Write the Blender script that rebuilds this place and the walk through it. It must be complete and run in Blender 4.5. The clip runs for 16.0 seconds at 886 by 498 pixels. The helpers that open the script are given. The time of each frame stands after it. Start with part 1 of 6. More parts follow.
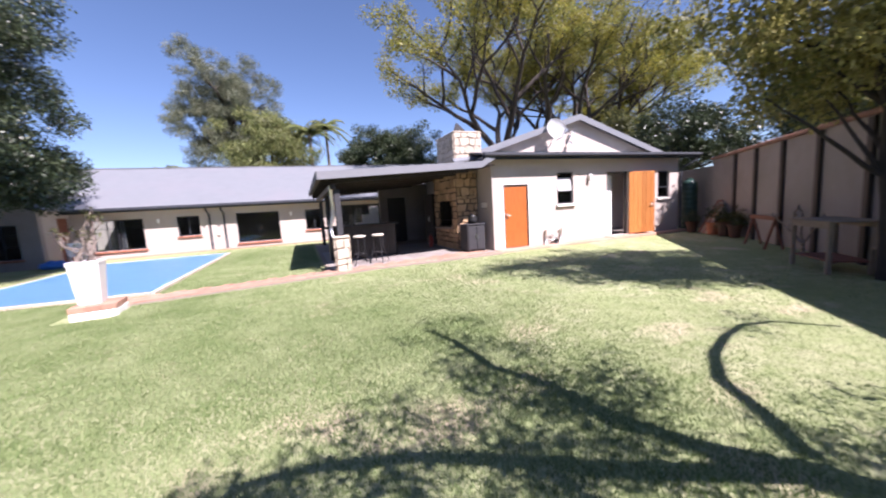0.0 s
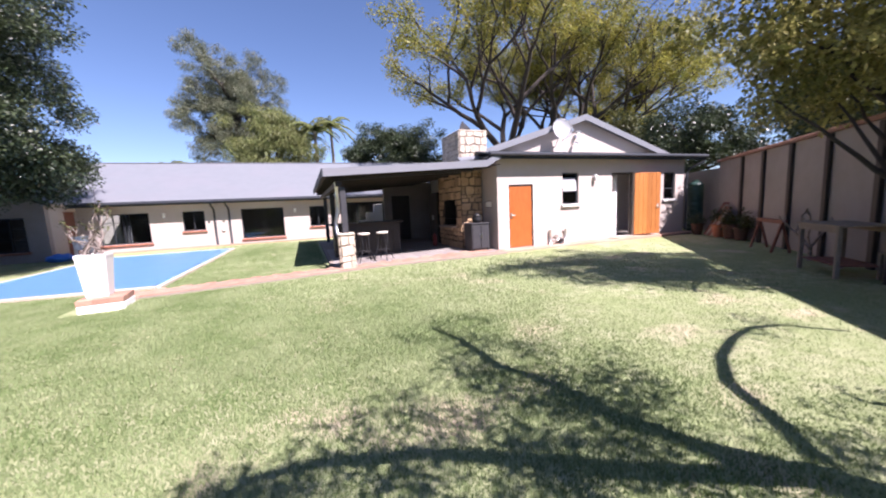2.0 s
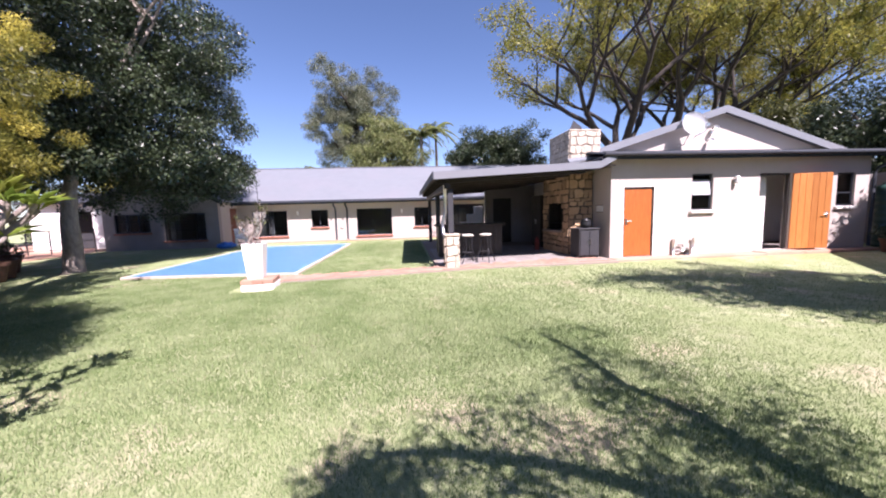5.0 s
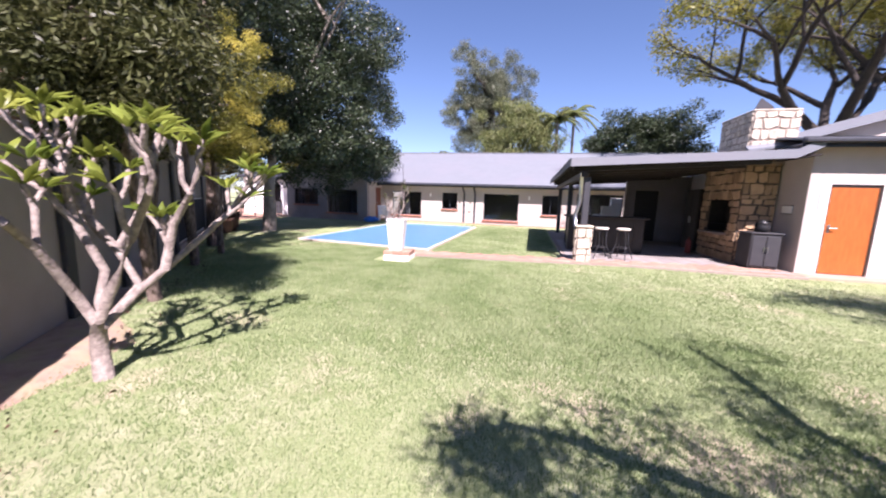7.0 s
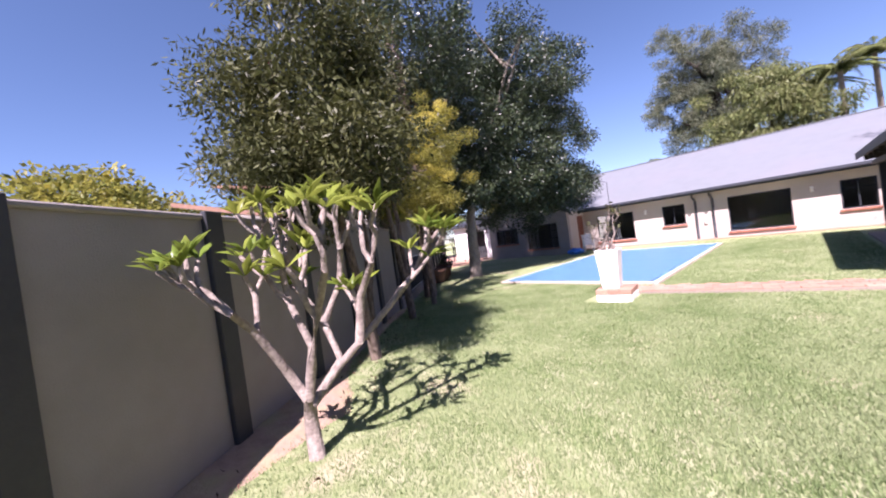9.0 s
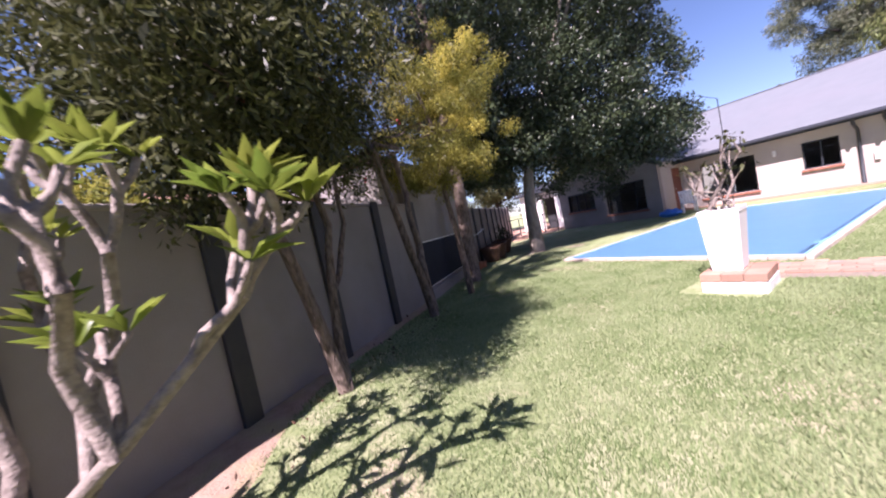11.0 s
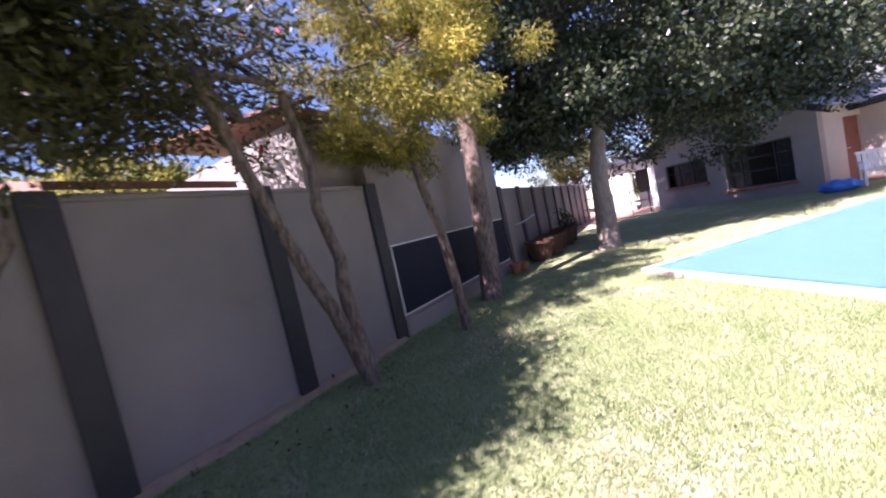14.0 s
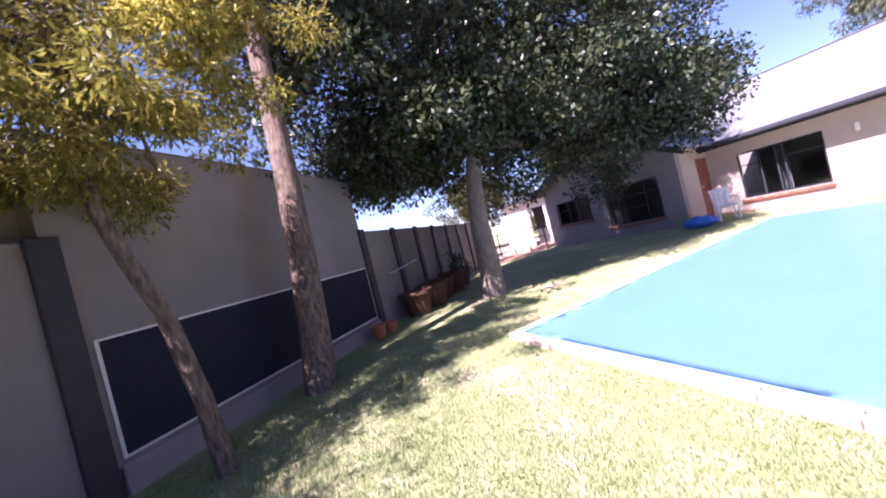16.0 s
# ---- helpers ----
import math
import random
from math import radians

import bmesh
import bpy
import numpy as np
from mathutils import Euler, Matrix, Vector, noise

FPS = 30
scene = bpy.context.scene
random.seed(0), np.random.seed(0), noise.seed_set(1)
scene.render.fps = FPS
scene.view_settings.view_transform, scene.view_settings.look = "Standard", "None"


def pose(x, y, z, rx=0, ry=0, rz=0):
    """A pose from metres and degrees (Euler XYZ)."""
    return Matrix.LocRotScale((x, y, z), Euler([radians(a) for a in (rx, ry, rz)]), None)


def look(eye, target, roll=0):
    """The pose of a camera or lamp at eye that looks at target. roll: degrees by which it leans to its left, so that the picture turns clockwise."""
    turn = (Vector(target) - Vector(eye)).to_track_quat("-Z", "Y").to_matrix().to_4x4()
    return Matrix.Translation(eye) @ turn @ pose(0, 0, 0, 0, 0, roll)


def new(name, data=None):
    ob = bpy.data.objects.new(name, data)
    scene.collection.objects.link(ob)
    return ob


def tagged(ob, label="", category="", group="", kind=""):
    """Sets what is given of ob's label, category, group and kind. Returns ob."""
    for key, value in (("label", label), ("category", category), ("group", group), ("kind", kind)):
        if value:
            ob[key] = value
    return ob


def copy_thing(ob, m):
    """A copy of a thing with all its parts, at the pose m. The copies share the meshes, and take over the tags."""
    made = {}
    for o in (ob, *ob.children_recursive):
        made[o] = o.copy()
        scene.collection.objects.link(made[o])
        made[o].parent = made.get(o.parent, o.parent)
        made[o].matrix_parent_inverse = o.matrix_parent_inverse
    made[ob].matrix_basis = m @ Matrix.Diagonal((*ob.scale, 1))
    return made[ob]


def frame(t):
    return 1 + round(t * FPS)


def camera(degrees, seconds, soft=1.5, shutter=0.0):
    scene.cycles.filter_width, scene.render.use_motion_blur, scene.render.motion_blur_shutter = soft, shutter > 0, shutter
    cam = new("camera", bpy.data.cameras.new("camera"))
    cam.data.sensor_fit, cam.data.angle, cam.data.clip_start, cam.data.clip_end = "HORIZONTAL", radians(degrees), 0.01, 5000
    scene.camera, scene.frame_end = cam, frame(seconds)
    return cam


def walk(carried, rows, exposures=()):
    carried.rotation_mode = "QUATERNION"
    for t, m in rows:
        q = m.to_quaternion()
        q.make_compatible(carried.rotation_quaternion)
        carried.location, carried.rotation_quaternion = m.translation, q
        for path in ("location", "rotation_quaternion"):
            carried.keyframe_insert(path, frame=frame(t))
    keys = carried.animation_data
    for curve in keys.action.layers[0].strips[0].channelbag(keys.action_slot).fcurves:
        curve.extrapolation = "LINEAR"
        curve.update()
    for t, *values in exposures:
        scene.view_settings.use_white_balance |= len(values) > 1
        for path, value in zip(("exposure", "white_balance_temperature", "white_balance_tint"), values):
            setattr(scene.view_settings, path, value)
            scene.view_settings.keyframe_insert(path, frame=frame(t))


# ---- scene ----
cam = camera(103.4, 16.0, soft=2.0, shutter=0.3)
PATH = [
    (0, (-5.973, -9.669, 1.514), (-5.245, -7.822, 1.274), -3.5),
    (0.5, (-5.901, -9.731, 1.522), (-4.899, -8.02, 1.256), -3.5),
    (1, (-5.9, -9.761, 1.567), (-4.849, -8.08, 1.299), -3.1),
    (1.5, (-5.92, -9.703, 1.535), (-5.021, -7.938, 1.262), -3.2),
    (2, (-6.021, -9.654, 1.511), (-5.307, -7.803, 1.265), -2.7),
    (2.5, (-6.13, -9.597, 1.509), (-5.576, -7.688, 1.285), -2.1),
    (3, (-6.145, -9.61, 1.511), (-5.692, -7.672, 1.31), -1.5),
    (3.5, (-6.184, -9.61, 1.499), (-5.791, -7.662, 1.27), -1.4),
    (6, (-6.267, -9.611, 1.528), (-6.296, -7.622, 1.327), -1.1),
    (6.5, (-6.288, -9.649, 1.517), (-6.5, -7.671, 1.305), -0.2),
    (7, (-6.408, -9.713, 1.484), (-6.88, -7.791, 1.196), 1.9),
    (7.5, (-6.491, -9.658, 1.493), (-7.102, -7.783, 1.154), 2.4),
    (8, (-6.656, -9.5, 1.517), (-7.207, -7.595, 1.251), -3.5),
    (8.5, (-6.733, -9.18, 1.491), (-7.835, -7.515, 1.388), -8.1),
    (8.7, (-6.752, -9.065, 1.528), (-8.084, -7.574, 1.493), -7.4),
    (10.8, (-7.43, -7.098, 1.402), (-9.098, -5.999, 1.293), -10.9),
    (11, (-7.598, -6.895, 1.393), (-9.317, -5.879, 1.287), -11.8),
    (11.5, (-7.827, -6.32, 1.299), (-9.574, -5.366, 1.104), -12.9),
    (12, (-8.056, -6.059, 1.293), (-9.859, -5.202, 1.174), -14.0),
    (12.5, (-8.305, -5.516, 1.428), (-10.134, -4.71, 1.363), -12.4),
    (13, (-8.701, -5.163, 1.358), (-10.482, -4.261, 1.229), -7.3),
    (13.5, (-9.027, -4.84, 1.394), (-10.92, -4.203, 1.297), -8.0),
    (14, (-9.383, -4.252, 1.341), (-11.295, -3.679, 1.214), -12.2),
    (14.5, (-9.658, -3.724, 1.298), (-11.469, -2.883, 1.183), -14.3),
    (15, (-9.914, -3.309, 1.296), (-11.696, -2.402, 1.235), -9.2),
    (15.5, (-10.151, -2.894, 1.336), (-11.839, -1.825, 1.239), -9.9),
    (16, (-10.244, -2.446, 1.295), (-11.981, -1.455, 1.273), -14.1),
]
EXPOSURES = [(0, 1.50, 6300, 29), (6, 1.54, 6270, 32), (8.5, 1.60, 6270, 35), (11, 1.52, 6250, 38), (13, 1.77, 6250, 39), (14.5, 2.26, 6250, 46), (15, 2.26, 6250, 47), (16, 2.12, 6250, 47)]
walk(cam, [(t, look(eye, target, roll)) for t, eye, target, roll in PATH], EXPOSURES)

# ---- light ----
SUN_AZ, SUN_EL = math.atan2(0.43, -0.90), radians(51)
world = bpy.data.worlds.new("sky")
scene.world = world
world.use_nodes = True
wn = world.node_tree.nodes
sky = wn.new("ShaderNodeTexSky")
sky.sky_type, sky.sun_disc, sky.sun_elevation, sky.sun_rotation = "NISHITA", False, SUN_EL, SUN_AZ
sky.altitude, sky.air_density, sky.dust_density, sky.ozone_density = 1300, 1.0, 0.5, 4.5
world.node_tree.links.new(sky.outputs[0], wn["Background"].inputs[0])
wn["Background"].inputs[1].default_value = 0.064
sun = new("sun", bpy.data.lights.new("sun", "SUN"))
sun.data.energy, sun.data.angle, sun.data.color = 5.0, radians(0.53), (1.0, 0.965, 0.92)
sun_to = Vector((math.sin(SUN_AZ) * math.cos(SUN_EL), math.cos(SUN_AZ) * math.cos(SUN_EL), math.sin(SUN_EL)))
sun.matrix_world = look(sun_to * 60, (0, 0, 0))


# ---- materials ----
def material(name, base, rough=0.7, second=None, scale=6.0, amount=0.5, bump=0.1, bump_scale=60.0, metal=0.0, stain=None, stain_scale=0.8, island=0.0, objects=0.0, spec=0.5, stretch=(1, 1, 1)):
    """A surface with variation at two scales, a fine relief and an optional stain."""
    m = bpy.data.materials.new(name)
    m.use_nodes = True
    nt = m.node_tree
    nd, lk = nt.nodes, nt.links
    bs = nd["Principled BSDF"]
    co = nd.new("ShaderNodeTexCoord")
    mp = nd.new("ShaderNodeMapping")
    mp.inputs["Scale"].default_value = stretch
    geo = nd.new("ShaderNodeNewGeometry")
    lk.new(geo.outputs["Position"], mp.inputs[0])
    n1 = nd.new("ShaderNodeTexNoise")
    n1.inputs["Scale"].default_value, n1.inputs["Detail"].default_value, n1.inputs["Roughness"].default_value = scale, 8, 0.65
    lk.new(mp.outputs[0], n1.inputs["Vector"])
    second = second or tuple(c * 0.75 for c in base)
    mix = nd.new("ShaderNodeMix")
    mix.data_type = "RGBA"
    mix.inputs[6].default_value, mix.inputs[7].default_value = (*base, 1), (*second, 1)
    ramp = nd.new("ShaderNodeMapRange")
    ramp.inputs[1].default_value, ramp.inputs[2].default_value, ramp.inputs[4].default_value = 0.38, 0.66, amount
    lk.new(n1.outputs[0], ramp.inputs[0])
    lk.new(ramp.outputs[0], mix.inputs[0])
    out = mix.outputs[2]
    if stain:
        n3 = nd.new("ShaderNodeTexNoise")
        n3.inputs["Scale"].default_value, n3.inputs["Detail"].default_value = stain_scale, 5
        lk.new(geo.outputs["Position"], n3.inputs["Vector"])
        r3 = nd.new("ShaderNodeMapRange")
        r3.inputs[1].default_value, r3.inputs[2].default_value, r3.inputs[4].default_value = 0.46, 0.7, 0.8
        lk.new(n3.outputs[0], r3.inputs[0])
        m3 = nd.new("ShaderNodeMix")
        m3.data_type = "RGBA"
        m3.inputs[7].default_value = (*stain, 1)
        lk.new(r3.outputs[0], m3.inputs[0])
        lk.new(out, m3.inputs[6])
        out = m3.outputs[2]
    if island or objects:
        hsv = nd.new("ShaderNodeHueSaturation")
        r4 = nd.new("ShaderNodeMapRange")
        d = island or objects
        r4.inputs[3].default_value, r4.inputs[4].default_value = 1 - d, 1 + d
        if island:
            lk.new(geo.outputs["Random Per Island"], r4.inputs[0])
        else:
            oi = nd.new("ShaderNodeObjectInfo")
            lk.new(oi.outputs["Random"], r4.inputs[0])
        lk.new(r4.outputs[0], hsv.inputs["Value"])
        lk.new(out, hsv.inputs["Color"])
        out = hsv.outputs[0]
    lk.new(out, bs.inputs["Base Color"])
    bs.inputs["Roughness"].default_value, bs.inputs["Metallic"].default_value = rough, metal
    bs.inputs["Specular IOR Level"].default_value = spec
    if bump:
        n2 = nd.new("ShaderNodeTexNoise")
        n2.inputs["Scale"].default_value, n2.inputs["Detail"].default_value = bump_scale, 4
        lk.new(mp.outputs[0], n2.inputs["Vector"])
        bp = nd.new("ShaderNodeBump")
        bp.inputs["Strength"].default_value, bp.inputs["Distance"].default_value = bump, 0.02
        lk.new(n2.outputs[0], bp.inputs["Height"])
        lk.new(bp.outputs[0], bs.inputs["Normal"])
    return m


def leaf_material(name, base, second, through_light=0.35, rough=0.45, spec=0.25, vary=0.45):
    m = material(name, base, rough, second, scale=1.3, amount=0.9, bump=0, island=vary, spec=spec)
    nd, lk = m.node_tree.nodes, m.node_tree.links
    bs = nd["Principled BSDF"]
    tr = nd.new("ShaderNodeBsdfTranslucent")
    ms = nd.new("ShaderNodeMixShader")
    ms.inputs[0].default_value = through_light
    lk.new(bs.inputs["Base Color"].links[0].from_socket, tr.inputs[0])
    lk.new(bs.outputs[0], ms.inputs[1])
    lk.new(tr.outputs[0], ms.inputs[2])
    lk.new(ms.outputs[0], nd["Material Output"].inputs[0])
    return m


def glass_material(name, tint=(0.75, 0.8, 0.8)):
    m = bpy.data.materials.new(name)
    m.use_nodes = True
    nd, lk = m.node_tree.nodes, m.node_tree.links
    nd.remove(nd["Principled BSDF"])
    t, g, f, ms = (nd.new(k) for k in ("ShaderNodeBsdfTransparent", "ShaderNodeBsdfGlossy", "ShaderNodeFresnel", "ShaderNodeMixShader"))
    t.inputs[0].default_value, g.inputs["Roughness"].default_value, f.inputs[0].default_value = (*tint, 1), 0.02, 1.6
    lk.new(f.outputs[0], ms.inputs[0])
    lk.new(t.outputs[0], ms.inputs[1])
    lk.new(g.outputs[0], ms.inputs[2])
    lk.new(ms.outputs[0], nd["Material Output"].inputs[0])
    return m


PLASTER = material("cream_plaster", (0.45, 0.39, 0.355), 0.9, (0.40, 0.345, 0.31), 3, 0.5, 0.25, 90, stain=(0.40, 0.34, 0.30), stain_scale=0.5)
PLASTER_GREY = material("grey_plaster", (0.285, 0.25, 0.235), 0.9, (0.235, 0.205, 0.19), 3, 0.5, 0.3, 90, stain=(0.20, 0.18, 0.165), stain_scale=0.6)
BORDER_WHITE = material("off_white_paint", (0.78, 0.74, 0.70), 0.8, (0.66, 0.62, 0.58), 5, 0.4, 0.1)
PLASTER_WHITE = material("white_paint", (0.80, 0.78, 0.75), 0.7, (0.70, 0.68, 0.65), 5, 0.4, 0.1)
NAVY = material("navy_paint", (0.018, 0.021, 0.032), 0.75, (0.026, 0.029, 0.04), 5, 0.5, 0.1, spec=0.15)
CHARCOAL = material("charcoal_paint", (0.028, 0.028, 0.033), 0.6, (0.045, 0.044, 0.047), 6, 0.5, 0.1)
DARK_TRIM = material("dark_trim", (0.018, 0.021, 0.028), 0.6, (0.028, 0.032, 0.04), 6, 0.5, 0.05)
DARK_WOOD = material("dark_wood", (0.028, 0.019, 0.015), 0.6, (0.018, 0.012, 0.010), 8, 0.6, 0.2, 40, stretch=(1, 1, 6))
ROOF = material("grey_roof_sheet", (0.16, 0.17, 0.185), 0.6, (0.135, 0.145, 0.16), 2, 0.5, 0.08, 30, stain=(0.17, 0.168, 0.185), stain_scale=0.4)
DOOR_WOOD = material("varnished_wood", (0.40, 0.115, 0.028), 0.38, (0.27, 0.07, 0.018), 7, 0.8, 0.12, 50, stretch=(6, 6, 0.5), objects=0.12)
DOOR_PINE = material("pine_door_wood", (0.48, 0.19, 0.055), 0.4, (0.35, 0.12, 0.03), 7, 0.8, 0.12, 50, stretch=(6, 6, 0.5), objects=0.18)
SILL = material("clay_sill_brick", (0.36, 0.15, 0.10), 0.8, (0.28, 0.11, 0.075), 12, 0.7, 0.3, 60, objects=0.2)
BRICK = material("path_brick", (0.37, 0.205, 0.145), 0.85, (0.30, 0.165, 0.115), 12, 0.7, 0.3, 60, objects=0.2, stain=(0.36, 0.26, 0.195))
MORTAR = material("mortar", (0.29, 0.235, 0.195), 0.95, None, 20, 0.6, 0.3)
STONE = material("pale_cut_stone", (0.52, 0.45, 0.36), 0.85, (0.38, 0.31, 0.23), 9, 0.7, 0.4, 40, objects=0.2)
STONE_TAN = material("tan_cut_stone", (0.44, 0.29, 0.17), 0.85, (0.33, 0.21, 0.12), 9, 0.7, 0.4, 40, objects=0.3)
TILE = material("patio_tile", (0.28, 0.25, 0.235), 0.55, (0.23, 0.20, 0.185), 5, 0.6, 0.1, objects=0.12)
COVER = material("blue_pool_cover", (0.18, 0.385, 0.60), 0.4, (0.21, 0.425, 0.62), 1.5, 0.7, 0.12, 18, spec=0.8, stain=(0.19, 0.41, 0.645), stain_scale=0.5)
COPING = material("pale_coping", (0.46, 0.385, 0.33), 0.8, (0.37, 0.30, 0.25), 10, 0.6, 0.2, 50, objects=0.08)
METAL = material("brushed_metal", (0.6, 0.6, 0.6), 0.35, None, 20, 0.3, 0.05, metal=1.0)
BLACK = material("black_metal", (0.02, 0.02, 0.022), 0.45, None, 20, 0.4, 0.05)
SOOT = material("sooty_black", (0.012, 0.011, 0.010), 0.95, (0.03, 0.025, 0.02), 8, 0.6, 0.2)
GLASS = glass_material("window_glass")
CURTAIN = material("curtain_cloth", (0.45, 0.44, 0.46), 0.9, None, 8, 0.5, 0.2, 30)
# dark grey for unseen rooms: their dimness is put into the colour
INSIDE = material("dark_inside_wall", (0.22, 0.20, 0.18), 0.9, None, 3, 0.4, 0.1)
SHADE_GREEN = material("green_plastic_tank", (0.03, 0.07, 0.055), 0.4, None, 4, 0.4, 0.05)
TERRA = material("terracotta", (0.42, 0.15, 0.075), 0.85, (0.33, 0.11, 0.055), 10, 0.6, 0.2)
RUST = material("rusty_brown", (0.10, 0.045, 0.025), 0.8, (0.06, 0.03, 0.02), 12, 0.7, 0.3)
OLDWOOD = material("weathered_wood", (0.27, 0.215, 0.165), 0.85, (0.18, 0.14, 0.105), 8, 0.8, 0.3, 40, stretch=(3, 3, 1))
REDWOOD = material("red_brown_wood", (0.20, 0.07, 0.045), 0.75, (0.12, 0.045, 0.03), 8, 0.7, 0.2)
CLAYTILE = material("clay_roof_tile", (0.24, 0.13, 0.095), 0.85, (0.17, 0.085, 0.06), 8, 0.7, 0.3, 40, objects=0.15)
SEATCLOTH = material("pale_seat", (0.62, 0.57, 0.50), 0.8, None, 10, 0.5, 0.2)
BLUECLOTH = material("blue_plastic", (0.03, 0.16, 0.55), 0.4, (0.06, 0.24, 0.62), 6, 0.5, 0.1)
DISHWHITE = material("dish_white", (0.80, 0.80, 0.79), 0.45, None, 6, 0.4, 0.03)
BARK_GREY = material("grey_bark", (0.30, 0.255, 0.215), 0.95, (0.17, 0.135, 0.11), 9, 0.9, 0.6, 35, stretch=(2, 2, 0.7))
BARK_BROWN = material("brown_bark", (0.22, 0.165, 0.13), 0.95, (0.06, 0.042, 0.032), 13, 1.0, 1.0, 30, stretch=(2, 2, 0.6))
BARK_DARK = material("dark_bark", (0.045, 0.035, 0.029), 0.95, (0.025, 0.02, 0.017), 6, 0.9, 0.5, 25)
BARK_PALE = material("pale_smooth_bark", (0.31, 0.255, 0.22), 0.85, (0.13, 0.10, 0.085), 18, 0.9, 0.7, 40)
LEAF_OLIVE = leaf_material("olive_leaves", (0.046, 0.054, 0.018), (0.10, 0.10, 0.036), 0.25)
LEAF_DARK = leaf_material("dark_glossy_leaves", (0.024, 0.040, 0.018), (0.06, 0.076, 0.034), 0.15, 0.38, 0.42)
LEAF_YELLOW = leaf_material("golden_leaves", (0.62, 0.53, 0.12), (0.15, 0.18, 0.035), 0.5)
LEAF_GOLDGREEN = leaf_material("green_golden_leaves", (0.12, 0.13, 0.028), (0.36, 0.31, 0.06), 0.45)
LEAF_JACA = leaf_material("feathery_leaves", (0.13, 0.155, 0.04), (0.34, 0.28, 0.05), 0.45)
LEAF_GREY = leaf_material("grey_green_needles", (0.10, 0.12, 0.075), (0.17, 0.17, 0.11), 0.3)
LEAF_BRIGHT = leaf_material("fresh_green_leaves", (0.11, 0.165, 0.025), (0.25, 0.26, 0.05), 0.4, 0.35)
LEAF_PALM = leaf_material("palm_fronds", (0.11, 0.14, 0.045), (0.22, 0.22, 0.09), 0.35)
LEAF_MIX = leaf_material("green_gold_leaves", (0.17, 0.175, 0.05), (0.46, 0.41, 0.16), 0.5)
RED_FLOWER = material("red_flower", (0.34, 0.015, 0.018), 0.6, None, 30, 0.5, 0)


# ---- building helpers ----
def part(name, bm, mat, parent=None, label="", smooth=False):
    me = bpy.data.meshes.new(name)
    bm.to_mesh(me)
    bm.free()
    me.materials.append(mat)
    if smooth:
        me.polygons.foreach_set("use_smooth", [True] * len(me.polygons))
    ob = new(name, me)
    ob.parent = parent
    if label:
        tagged(ob, label)
    return ob


def thing(name, label, category, group="", kind="", at=(0, 0, 0), turn=0):
    ob = new(name)
    ob.empty_display_size = 0.1
    ob.matrix_basis = pose(*at, 0, 0, turn)
    return tagged(ob, label, category, group, kind)


def box(bm, x0, y0, z0, x1, y1, z1, bevel=0.0, m=None):
    r = bmesh.ops.create_cube(bm, size=1)
    vs = r["verts"]
    for v in vs:
        v.co = Vector(((x0 + x1) / 2 + v.co.x * abs(x1 - x0), (y0 + y1) / 2 + v.co.y * abs(y1 - y0), (z0 + z1) / 2 + v.co.z * abs(z1 - z0)))
    if bevel:
        es = list({e for v in vs for e in v.link_edges})
        r = bmesh.ops.bevel(bm, geom=es, offset=bevel, segments=1, affect="EDGES")
        vs = list({v for f in r["faces"] for v in f.verts})
    if m is not None:
        bmesh.ops.transform(bm, matrix=m, verts=vs)
    return vs


def boxes(*rows, bevel=0.0):
    bm = bmesh.new()
    for r in rows:
        box(bm, *r, bevel=bevel)
    return bm


def tube(bm, pts, radii, sides=8, cap=True):
    """A tapered tube through pts."""
    pts = [Vector(p) for p in pts]
    rings = []
    up = Vector((0.3, 0.2, 1)).normalized()
    for i, p in enumerate(pts):
        d = (pts[min(i + 1, len(pts) - 1)] - pts[max(i - 1, 0)]).normalized()
        a = d.cross(up if abs(d.dot(up)) < 0.95 else Vector((1, 0, 0))).normalized()
        b = d.cross(a)
        rings.append([bm.verts.new(p + radii[i] * (math.cos(k * math.tau / sides) * a + math.sin(k * math.tau / sides) * b)) for k in range(sides)])
    for r0, r1 in zip(rings, rings[1:]):
        for k in range(sides):
            bm.faces.new((r0[k], r0[(k + 1) % sides], r1[(k + 1) % sides], r1[k]))
    if cap:
        bm.faces.new(rings[0])
        bm.faces.new(rings[-1][::-1])


def lathe(bm, profile, sides=24, at=(0, 0, 0)):
    rings = [[bm.verts.new((at[0] + r * math.cos(k * math.tau / sides), at[1] + r * math.sin(k * math.tau / sides), at[2] + z)) for k in range(sides)] for r, z in profile]
    for r0, r1 in zip(rings, rings[1:]):
        for k in range(sides):
            bm.faces.new((r0[k], r0[(k + 1) % sides], r1[(k + 1) % sides], r1[k]))
    bm.faces.new(rings[0][::-1])
    bm.faces.new(rings[-1])


